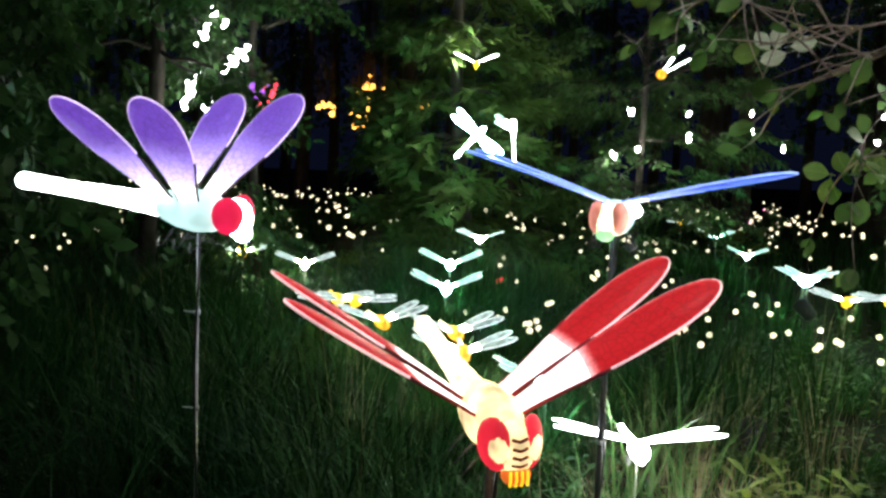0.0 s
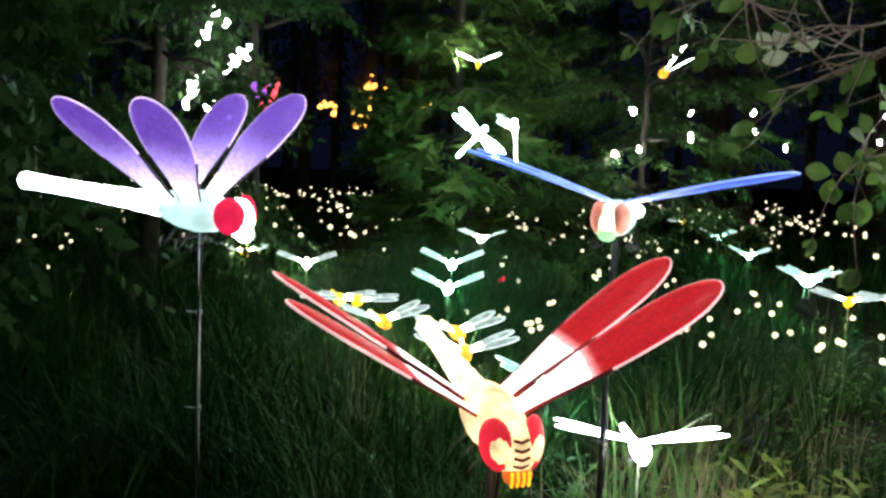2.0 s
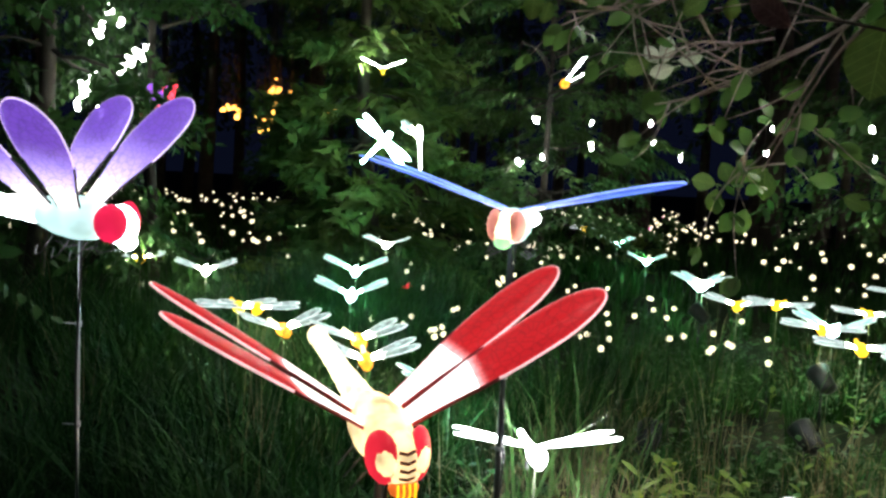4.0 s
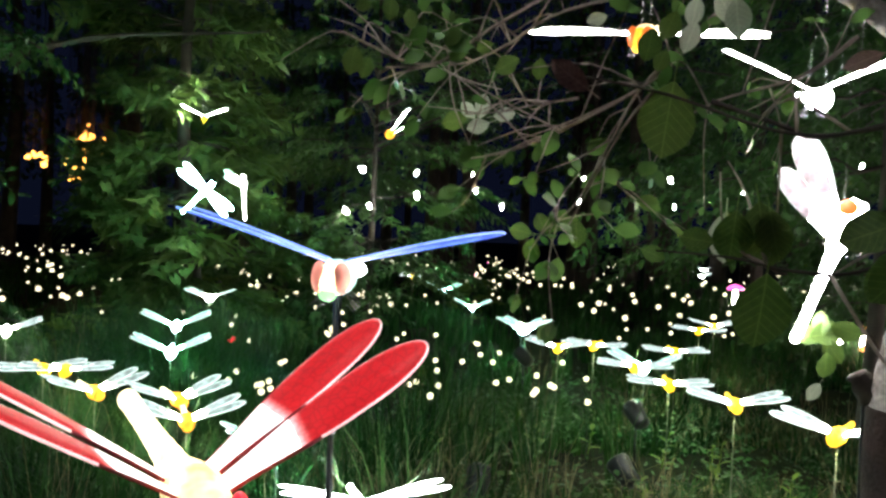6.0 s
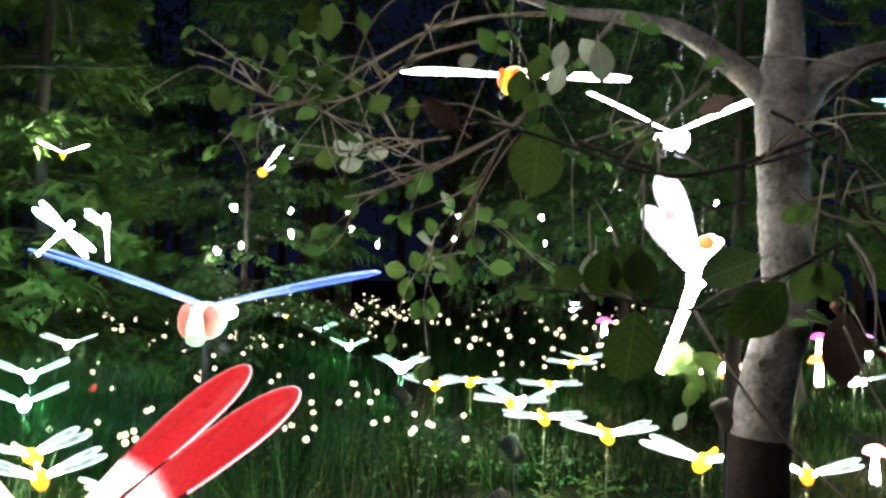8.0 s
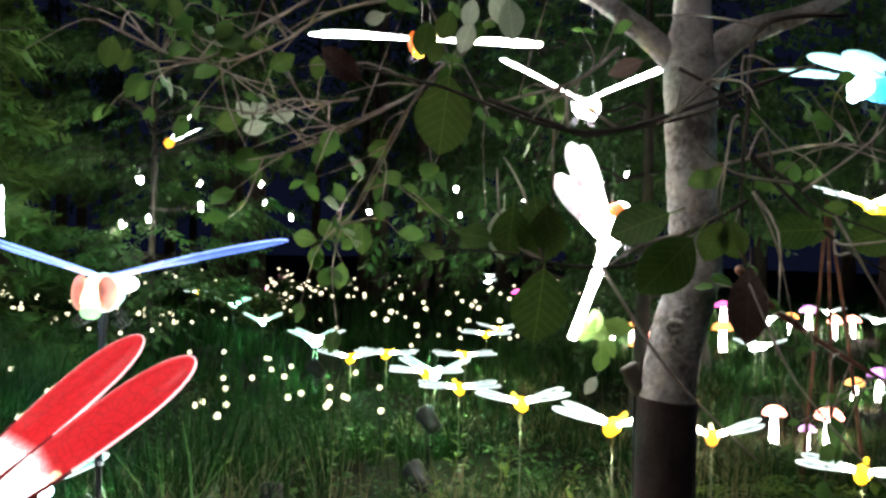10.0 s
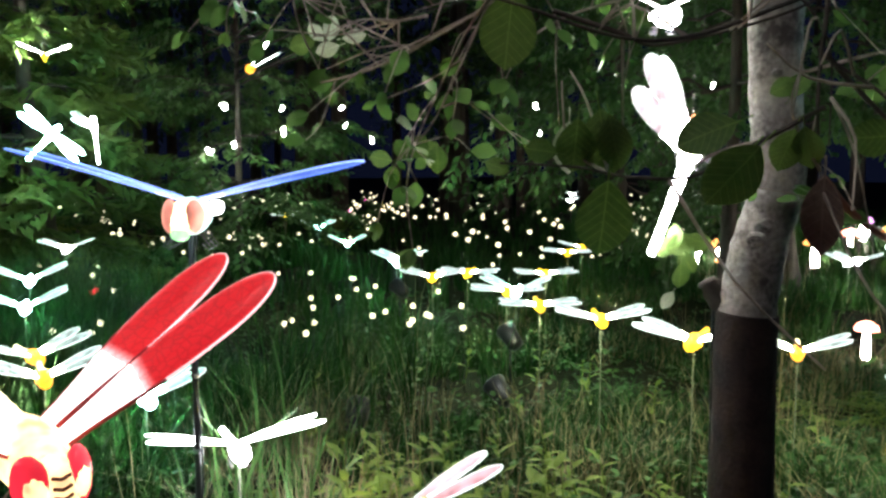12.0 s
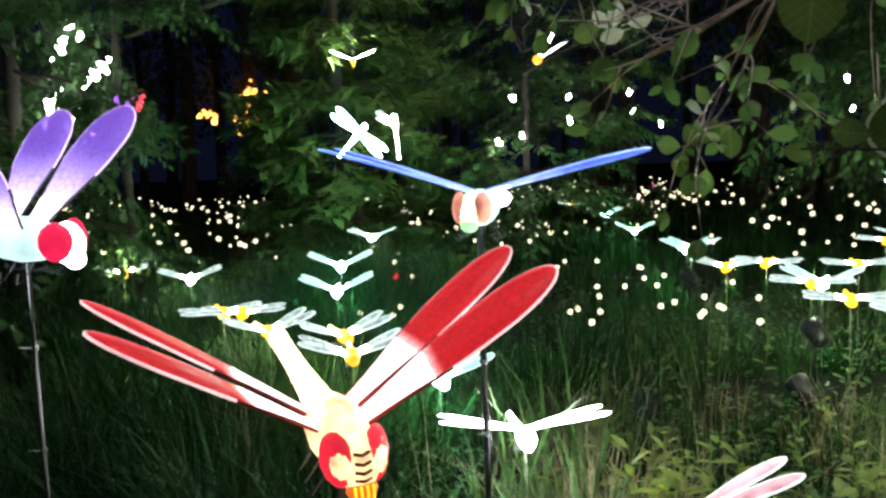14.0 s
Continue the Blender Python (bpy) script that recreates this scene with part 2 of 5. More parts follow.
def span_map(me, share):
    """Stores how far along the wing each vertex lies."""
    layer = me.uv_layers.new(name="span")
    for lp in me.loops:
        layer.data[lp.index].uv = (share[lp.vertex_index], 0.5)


def part(name, geo, material, parent, label="", smooth=True):
    """One mesh object under a thing or a part, in its thing's own coordinates."""
    ob = new(name, mesh_of(name, geo[0], geo[1], material, smooth))
    ob.parent = parent
    return tagged(ob, label) if label else ob


def thing(name, at, label, category, group="", kind=""):
    ob = new(name)
    ob.empty_display_size = 0.1
    ob.matrix_basis = Matrix.Translation(at)
    return tagged(ob, label, category, group, kind)


def moved(geo, m):
    return [m @ Vector(v) for v in geo[0]], geo[1]


def joined(*geos):
    vs, fs = [], []
    for g in geos:
        k = len(vs)
        vs += [tuple(v) for v in g[0]]
        fs += [tuple(i + k for i in f) for f in g[1]]
    return vs, fs


def spin(profile, sides=14):
    """Turned body along +X from (x, radius) pairs."""
    vs, fs = [], []
    for x, r in profile:
        for k in range(sides):
            a = 2 * math.pi * k / sides
            vs.append((x, r * math.cos(a), r * math.sin(a)))
    for i in range(len(profile) - 1):
        for k in range(sides):
            j = (k + 1) % sides
            fs.append((i * sides + k, i * sides + j, (i + 1) * sides + j, (i + 1) * sides + k))
    fs.append(tuple(range(sides))[::-1])
    fs.append(tuple((len(profile) - 1) * sides + k for k in range(sides)))
    return vs, fs


def egg(center, radii, rings=8, sides=14):
    prof = [(-math.cos(math.pi * i / rings), max(0.02, math.sin(math.pi * i / rings))) for i in range(rings + 1)]
    vs, fs = spin(prof, sides)
    return [(center[0] + v[0] * radii[0], center[1] + v[1] * radii[1], center[2] + v[2] * radii[2]) for v in vs], fs


def smooth_line(points, steps=6):
    """A soft curve through control points."""
    p = [Vector(q) for q in points]
    if len(p) < 3:
        return p
    out = []
    for i in range(len(p) - 1):
        a, b, c, d = p[max(i - 1, 0)], p[i], p[i + 1], p[min(i + 2, len(p) - 1)]
        for s in range(steps):
            t = s / steps
            out.append(0.5 * ((2 * b) + (c - a) * t + (2 * a - 5 * b + 4 * c - d) * t * t + (3 * b - a - 3 * c + d) * t ** 3))
    out.append(p[-1])
    return out


def tube(points, r0, r1=None, sides=6, wobble=0.0, rng=None):
    """A round bar along points, tapering from r0 to r1; r0 may list the radii along it."""
    r1 = r0 if r1 is None else r1
    p = [Vector(q) for q in points]
    vs, fs = [], []
    n = len(p)
    side = Vector((0.3, 0.9, 0.2))
    for i, q in enumerate(p):
        d = (p[min(i + 1, n - 1)] - p[max(i - 1, 0)]).normalized()
        u = (side - d * side.dot(d))
        u = u.normalized() if u.length > 1e-4 else d.orthogonal().normalized()
        side = u
        v = d.cross(u)
        u01 = i / max(1, n - 1)
        if isinstance(r0, (list, tuple)):
            k01 = u01 * (len(r0) - 1)
            r = r0[int(k01)] + (r0[min(int(k01) + 1, len(r0) - 1)] - r0[int(k01)]) * (k01 % 1)
        else:
            r = r0 + (r1 - r0) * u01
        for k in range(sides):
            a = 2 * math.pi * k / sides
            rr = r * (1 + (wobble * rng.uniform(-1, 1) if rng else 0))
            vs.append(q + (u * math.cos(a) + v * math.sin(a)) * rr)
    for i in range(n - 1):
        for k in range(sides):
            j = (k + 1) % sides
            fs.append((i * sides + k, i * sides + j, (i + 1) * sides + j, (i + 1) * sides + k))
    fs.append(tuple(range(sides))[::-1])
    fs.append(tuple((n - 1) * sides + k for k in range(sides)))
    return vs, fs


def scatter(name, template, mats, material, parent=None):
    """Many copies of a small template joined into one mesh."""
    tv, tf = np.array(template[0], float), template[1]
    ms = np.array(mats, float)
    n, k = len(ms), len(tv)
    pts = np.einsum("nij,kj->nki", ms[:, :3, :3], tv) + ms[:, None, :3, 3]
    pts = pts.reshape(-1, 3)
    sizes = [len(f) for f in tf]
    flat = np.concatenate([np.array(f) for f in tf])
    loops = (flat[None, :] + (np.arange(n) * k)[:, None]).ravel()
    counts = np.tile(np.array(sizes), n)
    starts = np.concatenate([[0], np.cumsum(counts)[:-1]])
    me = bpy.data.meshes.new(name)
    me.vertices.add(n * k)
    me.vertices.foreach_set("co", pts.ravel())
    me.loops.add(len(loops))
    me.loops.foreach_set("vertex_index", loops.astype(np.int32))
    me.polygons.add(len(counts))
    me.polygons.foreach_set("loop_start", starts.astype(np.int32))
    me.polygons.foreach_set("use_smooth", np.ones(len(counts), bool))
    me.update(calc_edges=True)
    me.validate()
    me.materials.append(material)
    ob = new(name, me)
    ob.parent = parent
    return ob


def frame_of(direction, up=(0, 0, 1)):
    """Rotation whose X is the direction and whose Z leans to up."""
    x = Vector(direction).normalized()
    y = Vector(up).cross(x)
    y = y.normalized() if y.length > 1e-4 else Vector((0, 1, 0))
    z = x.cross(y)
    return Matrix((x, y, z)).transposed().to_4x4()


def leaf_shape(length, width, fold=0.25, curl=0.15, wide=0.6, rows=5):
    """A leaf blade along +X with a folded midrib, curling down; wide is where it is broadest."""
    vs, fs = [], []
    for i in range(rows + 1):
        u = i / rows
        w = width / 2 * math.sin(math.pi * min(1, u ** (math.log(0.5) / math.log(wide)))) ** 0.75
        z = -curl * length * u * u
        vs += [(u * length, -w, z + fold * w), (u * length, 0, z), (u * length, w, z + fold * w)]
    for i in range(rows):
        a = i * 3
        fs += [(a, a + 3, a + 4, a + 1), (a + 1, a + 4, a + 5, a + 2)]
    return vs, fs


# ---- dragonfly lanterns ----
def wing_outline(u, W):
    s = min(1.0, u / 0.62)
    grow = 0.42 + 0.58 * s * s * (3 - 2 * s)
    tip = math.sqrt(max(0.0, 1 - ((u - 0.72) / 0.28) ** 2)) if u > 0.72 else 1.0
    return W / 2 * grow * tip


def wing_plate(L, W, u0, u1, thick, n=12):
    """A flat paddle between two shares of the wing's length, with real thickness."""
    vs, fs = [], []
    for i in range(n + 1):
        u = u0 + (u1 - u0) * (i / n if u1 < 1 else math.sin(math.pi / 2 * i / n))
        w = max(wing_outline(u, W), 0.002)
        z = 0.03 * L * u * (1 - u)
        vs += [(u * L, -w, z - thick / 2), (u * L, w, z - thick / 2), (u * L, w, z + thick / 2), (u * L, -w, z + thick / 2)]
    for i in range(n):
        a = i * 4
        for k in range(4):
            j = (k + 1) % 4
            fs.append((a + k, a + j, a + 4 + j, a + 4 + k))
    fs += [(3, 2, 1, 0), tuple(n * 4 + k for k in range(4))]
    return vs, fs


def wing_rim(L, W, r):
    us = [0.02 + 0.98 * math.sin(math.pi / 2 * i / 18) for i in range(19)]
    side = [Vector((u * L, -max(wing_outline(u, W), 0.001), 0.03 * L * u * (1 - u))) for u in us]
    other = [Vector((p.x, -p.y, p.z)) for p in reversed(side[:-1])]
    return tube(side + other, r, r, 5)


def dragonfly(name, at, head, tail, dihedral, look_of, label, size=1.0, roll=0.0, lit_share=0.45, wing_len=0.42, wing_w=0.115,
              sweeps=(8, -16), twist=0, mount="pole", pole_r=0.010, detail=True, group="", string_top=0.8, lean=(0, 0), wing_root=(0.025, 0.042), gap=0.055, fat=1.0):
    """A lantern dragonfly with its head and tail tip at given places; mount: pole, stake or strings."""
    head, tail = Vector(head), Vector(tail)
    d = (head - tail).normalized()
    turn = frame_of(d) @ Matrix.Rotation(radians(roll), 4, "X")
    base = Vector((head.x - d.x * 0.1 * size, head.y - d.y * 0.1 * size, 0)) if mount != "strings" else head - d * 0.1 * size
    if at is not None:
        base = Vector(at)
    root = thing(name, base, label, "dragonfly lantern" if mount != "strings" else "hanging lantern", group)
    body_len = (head - tail).length
    m = Matrix.Translation(head - base) @ turn @ Matrix.Translation((-0.105 * size, 0, 0))
    s = size
    put = lambda geo: moved(geo, m)
    # thorax with a waist and a hump
    th = spin([(x * s, r * s * fat) for x, r in ((-0.11, 0.026), (-0.09, 0.035), (-0.05, 0.045), (0, 0.049), (0.04, 0.043), (0.07, 0.034), (0.08, 0.02))], 16 if detail else 10)
    part("thorax", put(th), look_of["thorax"], root)
    # abdomen of ringed segments
    prof = []
    seg = 9 if detail else 5
    tail_x = 0.105 * s - body_len
    x0 = -0.095 * s
    for i in range(seg):
        a, b = x0 + (tail_x - x0) * i / seg, x0 + (tail_x - x0) * (i + 1) / seg
        r = (0.028 - 0.005 * math.sin(math.pi * i / seg) - 0.006 * i / seg) * s
        prof += [(a, r * 0.9), (a + (b - a) * 0.2, r), (a + (b - a) * 0.8, r)]
    prof += [(tail_x + 0.004 * s, 0.016 * s), (tail_x, 0.007 * s)]
    part("abdomen", put(spin(prof[::-1], 14 if detail else 8)), look_of["abdomen"], root)
    # head with two big eyes, a face and a mouth
    hd = part("head", put(egg((0.105 * s, 0, 0), (0.038 * s, 0.037 * s * fat, 0.044 * s * fat), 8, 14)), look_of["head"], root)
    if detail:
        for sd in (-1, 1):
            eye = egg((0, 0, 0), (0.036 * s, 0.018 * s, 0.042 * s), 8, 14)
            em = m @ Matrix.Translation((0.104 * s, sd * 0.029 * s, 0.006 * s)) @ Matrix.Rotation(sd * radians(-24), 4, "Z")
            part("eye", moved(eye, em), look_of["eye"], hd, "big rounded glowing eye")
            if "lens" in look_of:
                part("eye_lens", moved(egg((0.012 * s, sd * 0.006 * s, 0), (0.025 * s, 0.012 * s, 0.025 * s), 8, 12), em), look_of["lens"], hd, "cream face of the eye")
        part("mouth", put(egg((0.124 * s, 0, -0.036 * s), (0.018 * s, 0.024 * s, 0.018 * s), 6, 10)), look_of["mouth"], hd)
        for i in range(5):
            z = (0.022 - 0.013 * i) * s
            x = 0.105 * s + 0.0385 * s * math.sqrt(max(0.05, 1 - (z / (0.046 * s)) ** 2))
            bar = tube([(x - 0.003 * s, -0.012 * s, z + 0.003 * s), (x, 0, z), (x - 0.003 * s, 0.012 * s, z + 0.003 * s)], 0.0028 * s, 0.0028 * s, 5)
            if "stripe" in look_of:
                part("stripe", put(bar), look_of["stripe"], hd)
                if i < 4:
                    y = (-0.0135 + 0.009 * i) * s
                    part("mouth_bar", put(tube([(0.1385 * s, y, -0.025 * s), (0.1425 * s - abs(y) * 0.2, y, -0.037 * s), (0.137 * s, y, -0.049 * s)], 0.002 * s, 0.002 * s, 5)), L_yellow, hd)
        for sd in (-1, 1):
            for i in range(3):
                x = (-0.04 + 0.045 * i) * s
                leg = tube([(x, sd * 0.035 * s, -0.04 * s), (x - 0.01 * s, sd * 0.06 * s, -0.075 * s), (x - 0.035 * s, sd * 0.05 * s, -0.085 * s), (x - 0.05 * s, sd * 0.028 * s, -0.07 * s)], 0.0014 * s, 0.0012 * s, 5)
                part("leg", put(leg), M_spar, root)
    # four wings
    L, W = wing_len * s, wing_w * s
    for sd in (-1, 1):
        for k, sw in enumerate(sweeps):
            dih = radians(dihedral[k] if isinstance(dihedral, tuple) else dihedral)
            a = Vector((math.sin(radians(sw)), sd * math.cos(radians(sw)) * math.cos(dih), math.sin(dih)))
            z = Vector((0, -sd * math.sin(dih), math.cos(dih)))
            y = z.cross(a).normalized()
            wm = m @ Matrix.Translation(((wing_root[0] - gap * k) * s, sd * 0.022 * s, wing_root[1] * s)) @ Matrix((a, y, a.cross(y))).transposed().to_4x4() @ Matrix.Rotation(radians(-sd * (twist[(sd + 1) // 2] if isinstance(twist, tuple) else twist)), 4, "X")
            plate = wing_plate(L, W, lit_share, 1.0, 0.004 * s, 12 if detail else 7)
            wing = part("wing", moved(plate, wm), look_of["wing"], root)
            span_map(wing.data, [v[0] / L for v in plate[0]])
            part("lit_section", moved(wing_plate(L, W, 0.02, lit_share - 0.004, 0.005 * s, 6), wm), look_of["root"], wing)
            part("rim", moved(wing_rim(L, W, (0.0022 if detail else 0.0045) * s), wm), look_of["rim"], wing)
            if detail:
                for e in (-1, 1):
                    edge = [(u * L, e * (wing_outline(u, W) + 0.001), 0.03 * L * u * (1 - u)) for u in (0.0, 0.08, 0.16, 0.24, 0.32, 0.40, 0.47)]
                    spar = tube(edge, 0.0034 * s, 0.0030 * s, 6)
                    part("spar", moved(spar, wm), look_of["spar"], wing)
    hub = m @ Vector((0, 0, -0.05 * s))
    if mount == "pole":
        foot = Vector((hub.x + lean[0], hub.y + lean[1], 0))
        pole = part("pole", tube([foot, foot.lerp(hub, 0.5), hub], pole_r, pole_r * 0.85, 8), M_pole if pole_r > 0.006 else M_steel, root, "slim black steel pole" if pole_r > 0.006 else "thin grey steel rod")
        for i in range(1, 6):
            q = foot.lerp(hub, i / 6 + 0.03)
            clip = joined(tube([q - Vector((0, 0, 0.006)), q + Vector((0, 0, 0.006))], pole_r + 0.003, pole_r + 0.003, 8), tube([q, q + Vector((-0.03, -0.01, 0.004))], 0.0025, 0.0015, 4))
            part("cable_tie", clip, M_steel, pole)
        cable = [hub.lerp(foot, i / 14) + Vector((pole_r * 1.2 * math.cos(i * 0.9), -pole_r * 1.2, 0)) for i in range(15)]
        part("cable", tube(smooth_line(cable, 3), 0.003, 0.003, 5), M_black, pole)
    elif mount == "stake":
        part("stake", tube([Vector((hub.x, hub.y, -0.45)), hub.lerp(Vector((hub.x, hub.y, 0)), 0.5) + Vector((0.006, 0, 0)), hub], 0.0035, 0.003, 6), M_stake, root)
    else:
        top = Vector((0, 0, string_top))
        for x, sd in ((-0.08, -1), (0.05, 1)):
            part("string", tube([m @ Vector((x * s, sd * 0.03 * s, 0.04 * s)), top], 0.0006, 0.0006, 4), M_pole, root)
    return root


LOOK_BLUE = dict(thorax=L_thorax, abdomen=L_body, head=L_body, eye=L_eye, mouth=L_body, wing=W_violet, root=L_wing, rim=E_violet, spar=M_spar)
LOOK_GREEN = dict(thorax=L_thorax, abdomen=L_body, head=L_warm, eye=L_paleeye, mouth=L_green, wing=W_blue, root=L_wing, rim=E_blue, spar=E_blue)
LOOK_RED = dict(lens=L_cream, thorax=L_cream, abdomen=L_warm, head=L_cream, eye=L_red, mouth=L_mouth, stripe=L_stripe, wing=W_red, root=L_wing, rim=E_red, spar=M_maroon)
LOOK_WHITE = dict(thorax=L_white, abdomen=L_white, head=L_white, eye=L_white, mouth=L_white, wing=L_paper, root=L_bright, rim=L_rim, spar=M_steel)
LOOK_AQUA = dict(thorax=L_cyan, abdomen=L_cyan, head=L_cyan, eye=L_cyan, mouth=L_cyan, wing=L_aqua, root=L_aquaroot, rim=L_rim, spar=M_steel)
LOOK_YELLOW = dict(thorax=L_yellow, abdomen=L_yellow, head=L_yellow, eye=L_yellow, mouth=L_yellow, wing=L_paper, root=L_bright, rim=L_rim, spar=M_steel)
LOOK_ORANGE = dict(LOOK_YELLOW, thorax=L_orange, abdomen=L_warm, head=L_orange, eye=L_mouth)


# ---- ground ----
def ground_height(x, y):
    return 0.05 * noise.noise(Vector((x * 0.25, y * 0.25, 0))) + 0.02 * noise.noise(Vector((x * 1.3, y * 1.3, 4)))


axis_x = [-70, -45, -30, -20] + [-12 + 0.4 * i for i in range(71)] + [22, 32, 48, 70]
axis_y = [-50, -20, -8, -3] + [0.4 * i for i in range(61)] + [28, 36, 50, 75, 110]
gv = [(x, y, ground_height(x, y)) for y in axis_y for x in axis_x]
nx = len(axis_x)
gf = [(j * nx + i, j * nx + i + 1, (j + 1) * nx + i + 1, (j + 1) * nx + i) for j in range(len(axis_y) - 1) for i in range(nx - 1)]
ground = new("ground", mesh_of("ground", gv, gf, M_soil))
tagged(ground, "dark uneven meadow soil between the grass", "ground", kind="structure")

rng = random.Random(7)


def grass_patch(name, n, spot, height, width, bend, material, label):
    """Blades with their own lean; spot(rng) gives a place, height(x, y) the mean height."""
    blade = [(0, -0.5, 0), (0, 0.5, 0), (0.08, -0.42, 0.4), (0.08, 0.42, 0.4), (0.30, -0.28, 0.78), (0.30, 0.28, 0.78), (0.62, 0, 1.0)], [(0, 1, 3, 2), (2, 3, 5, 4), (4, 5, 6)]
    mats = []
    cx = cy = tuft = 0
    for i in range(n):
        if i % 13 == 0:
            cx, cy = spot()
            tuft = rng.uniform(0.5, 1.3)
        x, y = cx + rng.gauss(0, 0.05), cy + rng.gauss(0, 0.05)
        h = height(x, y) * rng.uniform(0.5, 1.2) * tuft
        a = math.atan2(y - cy, x - cx) + rng.gauss(0, 0.7)
        w = width * rng.uniform(0.6, 1.4)
        b = h * bend * rng.uniform(0.2, 2.0)
        c, s = math.cos(a), math.sin(a)
        mats.append(((c * b, -s * w, 0, x), (s * b, c * w, 0, y), (0, 0, h, ground_height(x, y) - 0.01), (0, 0, 0, 1)))
    ob = scatter(name, blade, mats, material)
    return tagged(ob, label, "grass", kind="stuff")


def fan(r0, r1, a0, a1):
    def spot():
        while True:
            r = r0 + (r1 - r0) * rng.random() ** 0.8
            a = radians(rng.uniform(a0, a1))
            x, y = 0.1 + r * math.sin(a), 0.3 + r * math.cos(a)
            if noise.noise(Vector((x * 0.9, y * 0.9, 2))) > -0.02 + 0.4 * rng.random() - 0.2:
                return x, y
    return spot


def tall(x, y):
    h = 0.56 - 0.30 * max(0, x - 0.1)
    return max(0.15, h) * (1 + 0.4 * noise.noise(Vector((x * 1.1, y * 1.1, 7))))


grass_patch("grass", 50000, fan(2.0, 8.5, -36, 68), tall, 0.012, 0.95, M_grass, "tall dark green meadow grass on the ground")
grass_patch("grass", 42000, fan(7.5, 30, -40, 66), lambda x, y: 0.34, 0.03, 0.5, M_grass, "distant meadow grass between small lights")
grass_patch("dry_grass", 7000, fan(2.6, 9.5, 29, 66), lambda x, y: 0.20, 0.006, 1.5, M_straw, "dry straw-coloured stalks among the grass")


grass_patch("grass", 16000, fan(5.5, 14, 28, 66), lambda x, y: 0.22, 0.014, 0.8, M_grass, "short meadow grass round the glowing mushrooms")
grass_patch("dry_grass", 5000, fan(6.0, 14, 34, 66), lambda x, y: 0.18, 0.008, 1.2, M_straw, "dry stalks round the glowing mushrooms")


# ---- trees ----
def twig_spray(n, leaf, spread, length, rg):
    """A stem along +X with leaves alternately to both sides."""
    gs = [tube([(0, 0, 0), (length * 0.5, 0, -0.02 * length), (length, 0, -0.08 * length)], 0.004, 0.002, 3)]
    for i in range(n):
        u = (i + 1) / n
        sd = 1 if i % 2 else -1
        mt = Matrix.Translation((length * u, 0, -0.08 * length * u * u)) @ Matrix.Rotation(radians(sd * rg.uniform(spread * 0.6, spread)), 4, "Z") @ Matrix.Rotation(radians(rg.uniform(-10, 40)), 4, "Y") @ Matrix.Rotation(radians(rg.uniform(-40, 40)), 4, "X")
        gs.append(moved(leaf, mt))
    return joined(*gs)


def limb_tree(name, foot, height, reach, trunk_r, spray, count, scale, material, label, low=0.25, droop=10, seed=1, flat=False, bark=None, limbs=26, lean=(0, 0)):
    """A tapered trunk, limbs that leave it all round, and leaf sprays along every limb."""
    rg = random.Random(seed)
    root = thing(name, foot, label, "tree")
    top = Vector((lean[0], lean[1], height))
    line = smooth_line([(0, 0, -0.1), (0.04 * height * rg.uniform(-1, 1), 0.04 * height * rg.uniform(-1, 1), height * 0.4), top], 6)
    part("trunk", tube(line, trunk_r, trunk_r * 0.2, 9, 0.08, rg), bark or M_darkbark, root)
    mats = []
    for i in range(limbs):
        u = low + (1 - low) * (i + rg.random()) / limbs
        p = line[min(len(line) - 1, int(u * (len(line) - 1)))].copy()
        a = rg.uniform(0, 2 * math.pi)
        ln = reach * (1.05 - 0.7 * ((u - low) / (1 - low)) ** 1.5) * rg.uniform(0.6, 1.15)
        rise = radians(rg.uniform(-10, 25) - droop)
        out = Vector((math.cos(a) * math.cos(rise), math.sin(a) * math.cos(rise), math.sin(rise)))
        pts = [p]
        for k in range(1, 7):
            pts.append(p + out * ln * k / 6 + Vector((rg.uniform(-1, 1), rg.uniform(-1, 1), rg.uniform(-1, 1))) * 0.05 * ln + Vector((0, 0, -0.02 * droop / 10 * ln * (k / 6) ** 2 * 3)))
        part("limb", tube(pts, trunk_r * 0.22, 0.006, 4), bark or M_darkbark, root)
        for _ in range(count // limbs):
            k = rg.uniform(0.25, 1.0) ** 0.7 * 5.99
            q = pts[int(k)].lerp(pts[int(k) + 1], k % 1) + Vector((rg.gauss(0, 1), rg.gauss(0, 1), rg.gauss(0, 0.35 if flat else 0.8))) * 0.10 * reach
            b = a + rg.gauss(0, 0.8)
            pit = radians(rg.uniform(-5, 18) + droop * rg.uniform(0.3, 1.6))
            tm = Matrix.Translation(q) @ Matrix.Rotation(b, 4, "Z") @ Matrix.Rotation(pit, 4, "Y") @ Matrix.Rotation(radians(rg.gauss(0, 12 if flat else 40)), 4, "X") @ Matrix.Scale(scale * rg.uniform(0.6, 1.35), 4)
            mats.append([list(r) for r in tm])
    crown = scatter("crown", spray, mats, material, root)
    return root


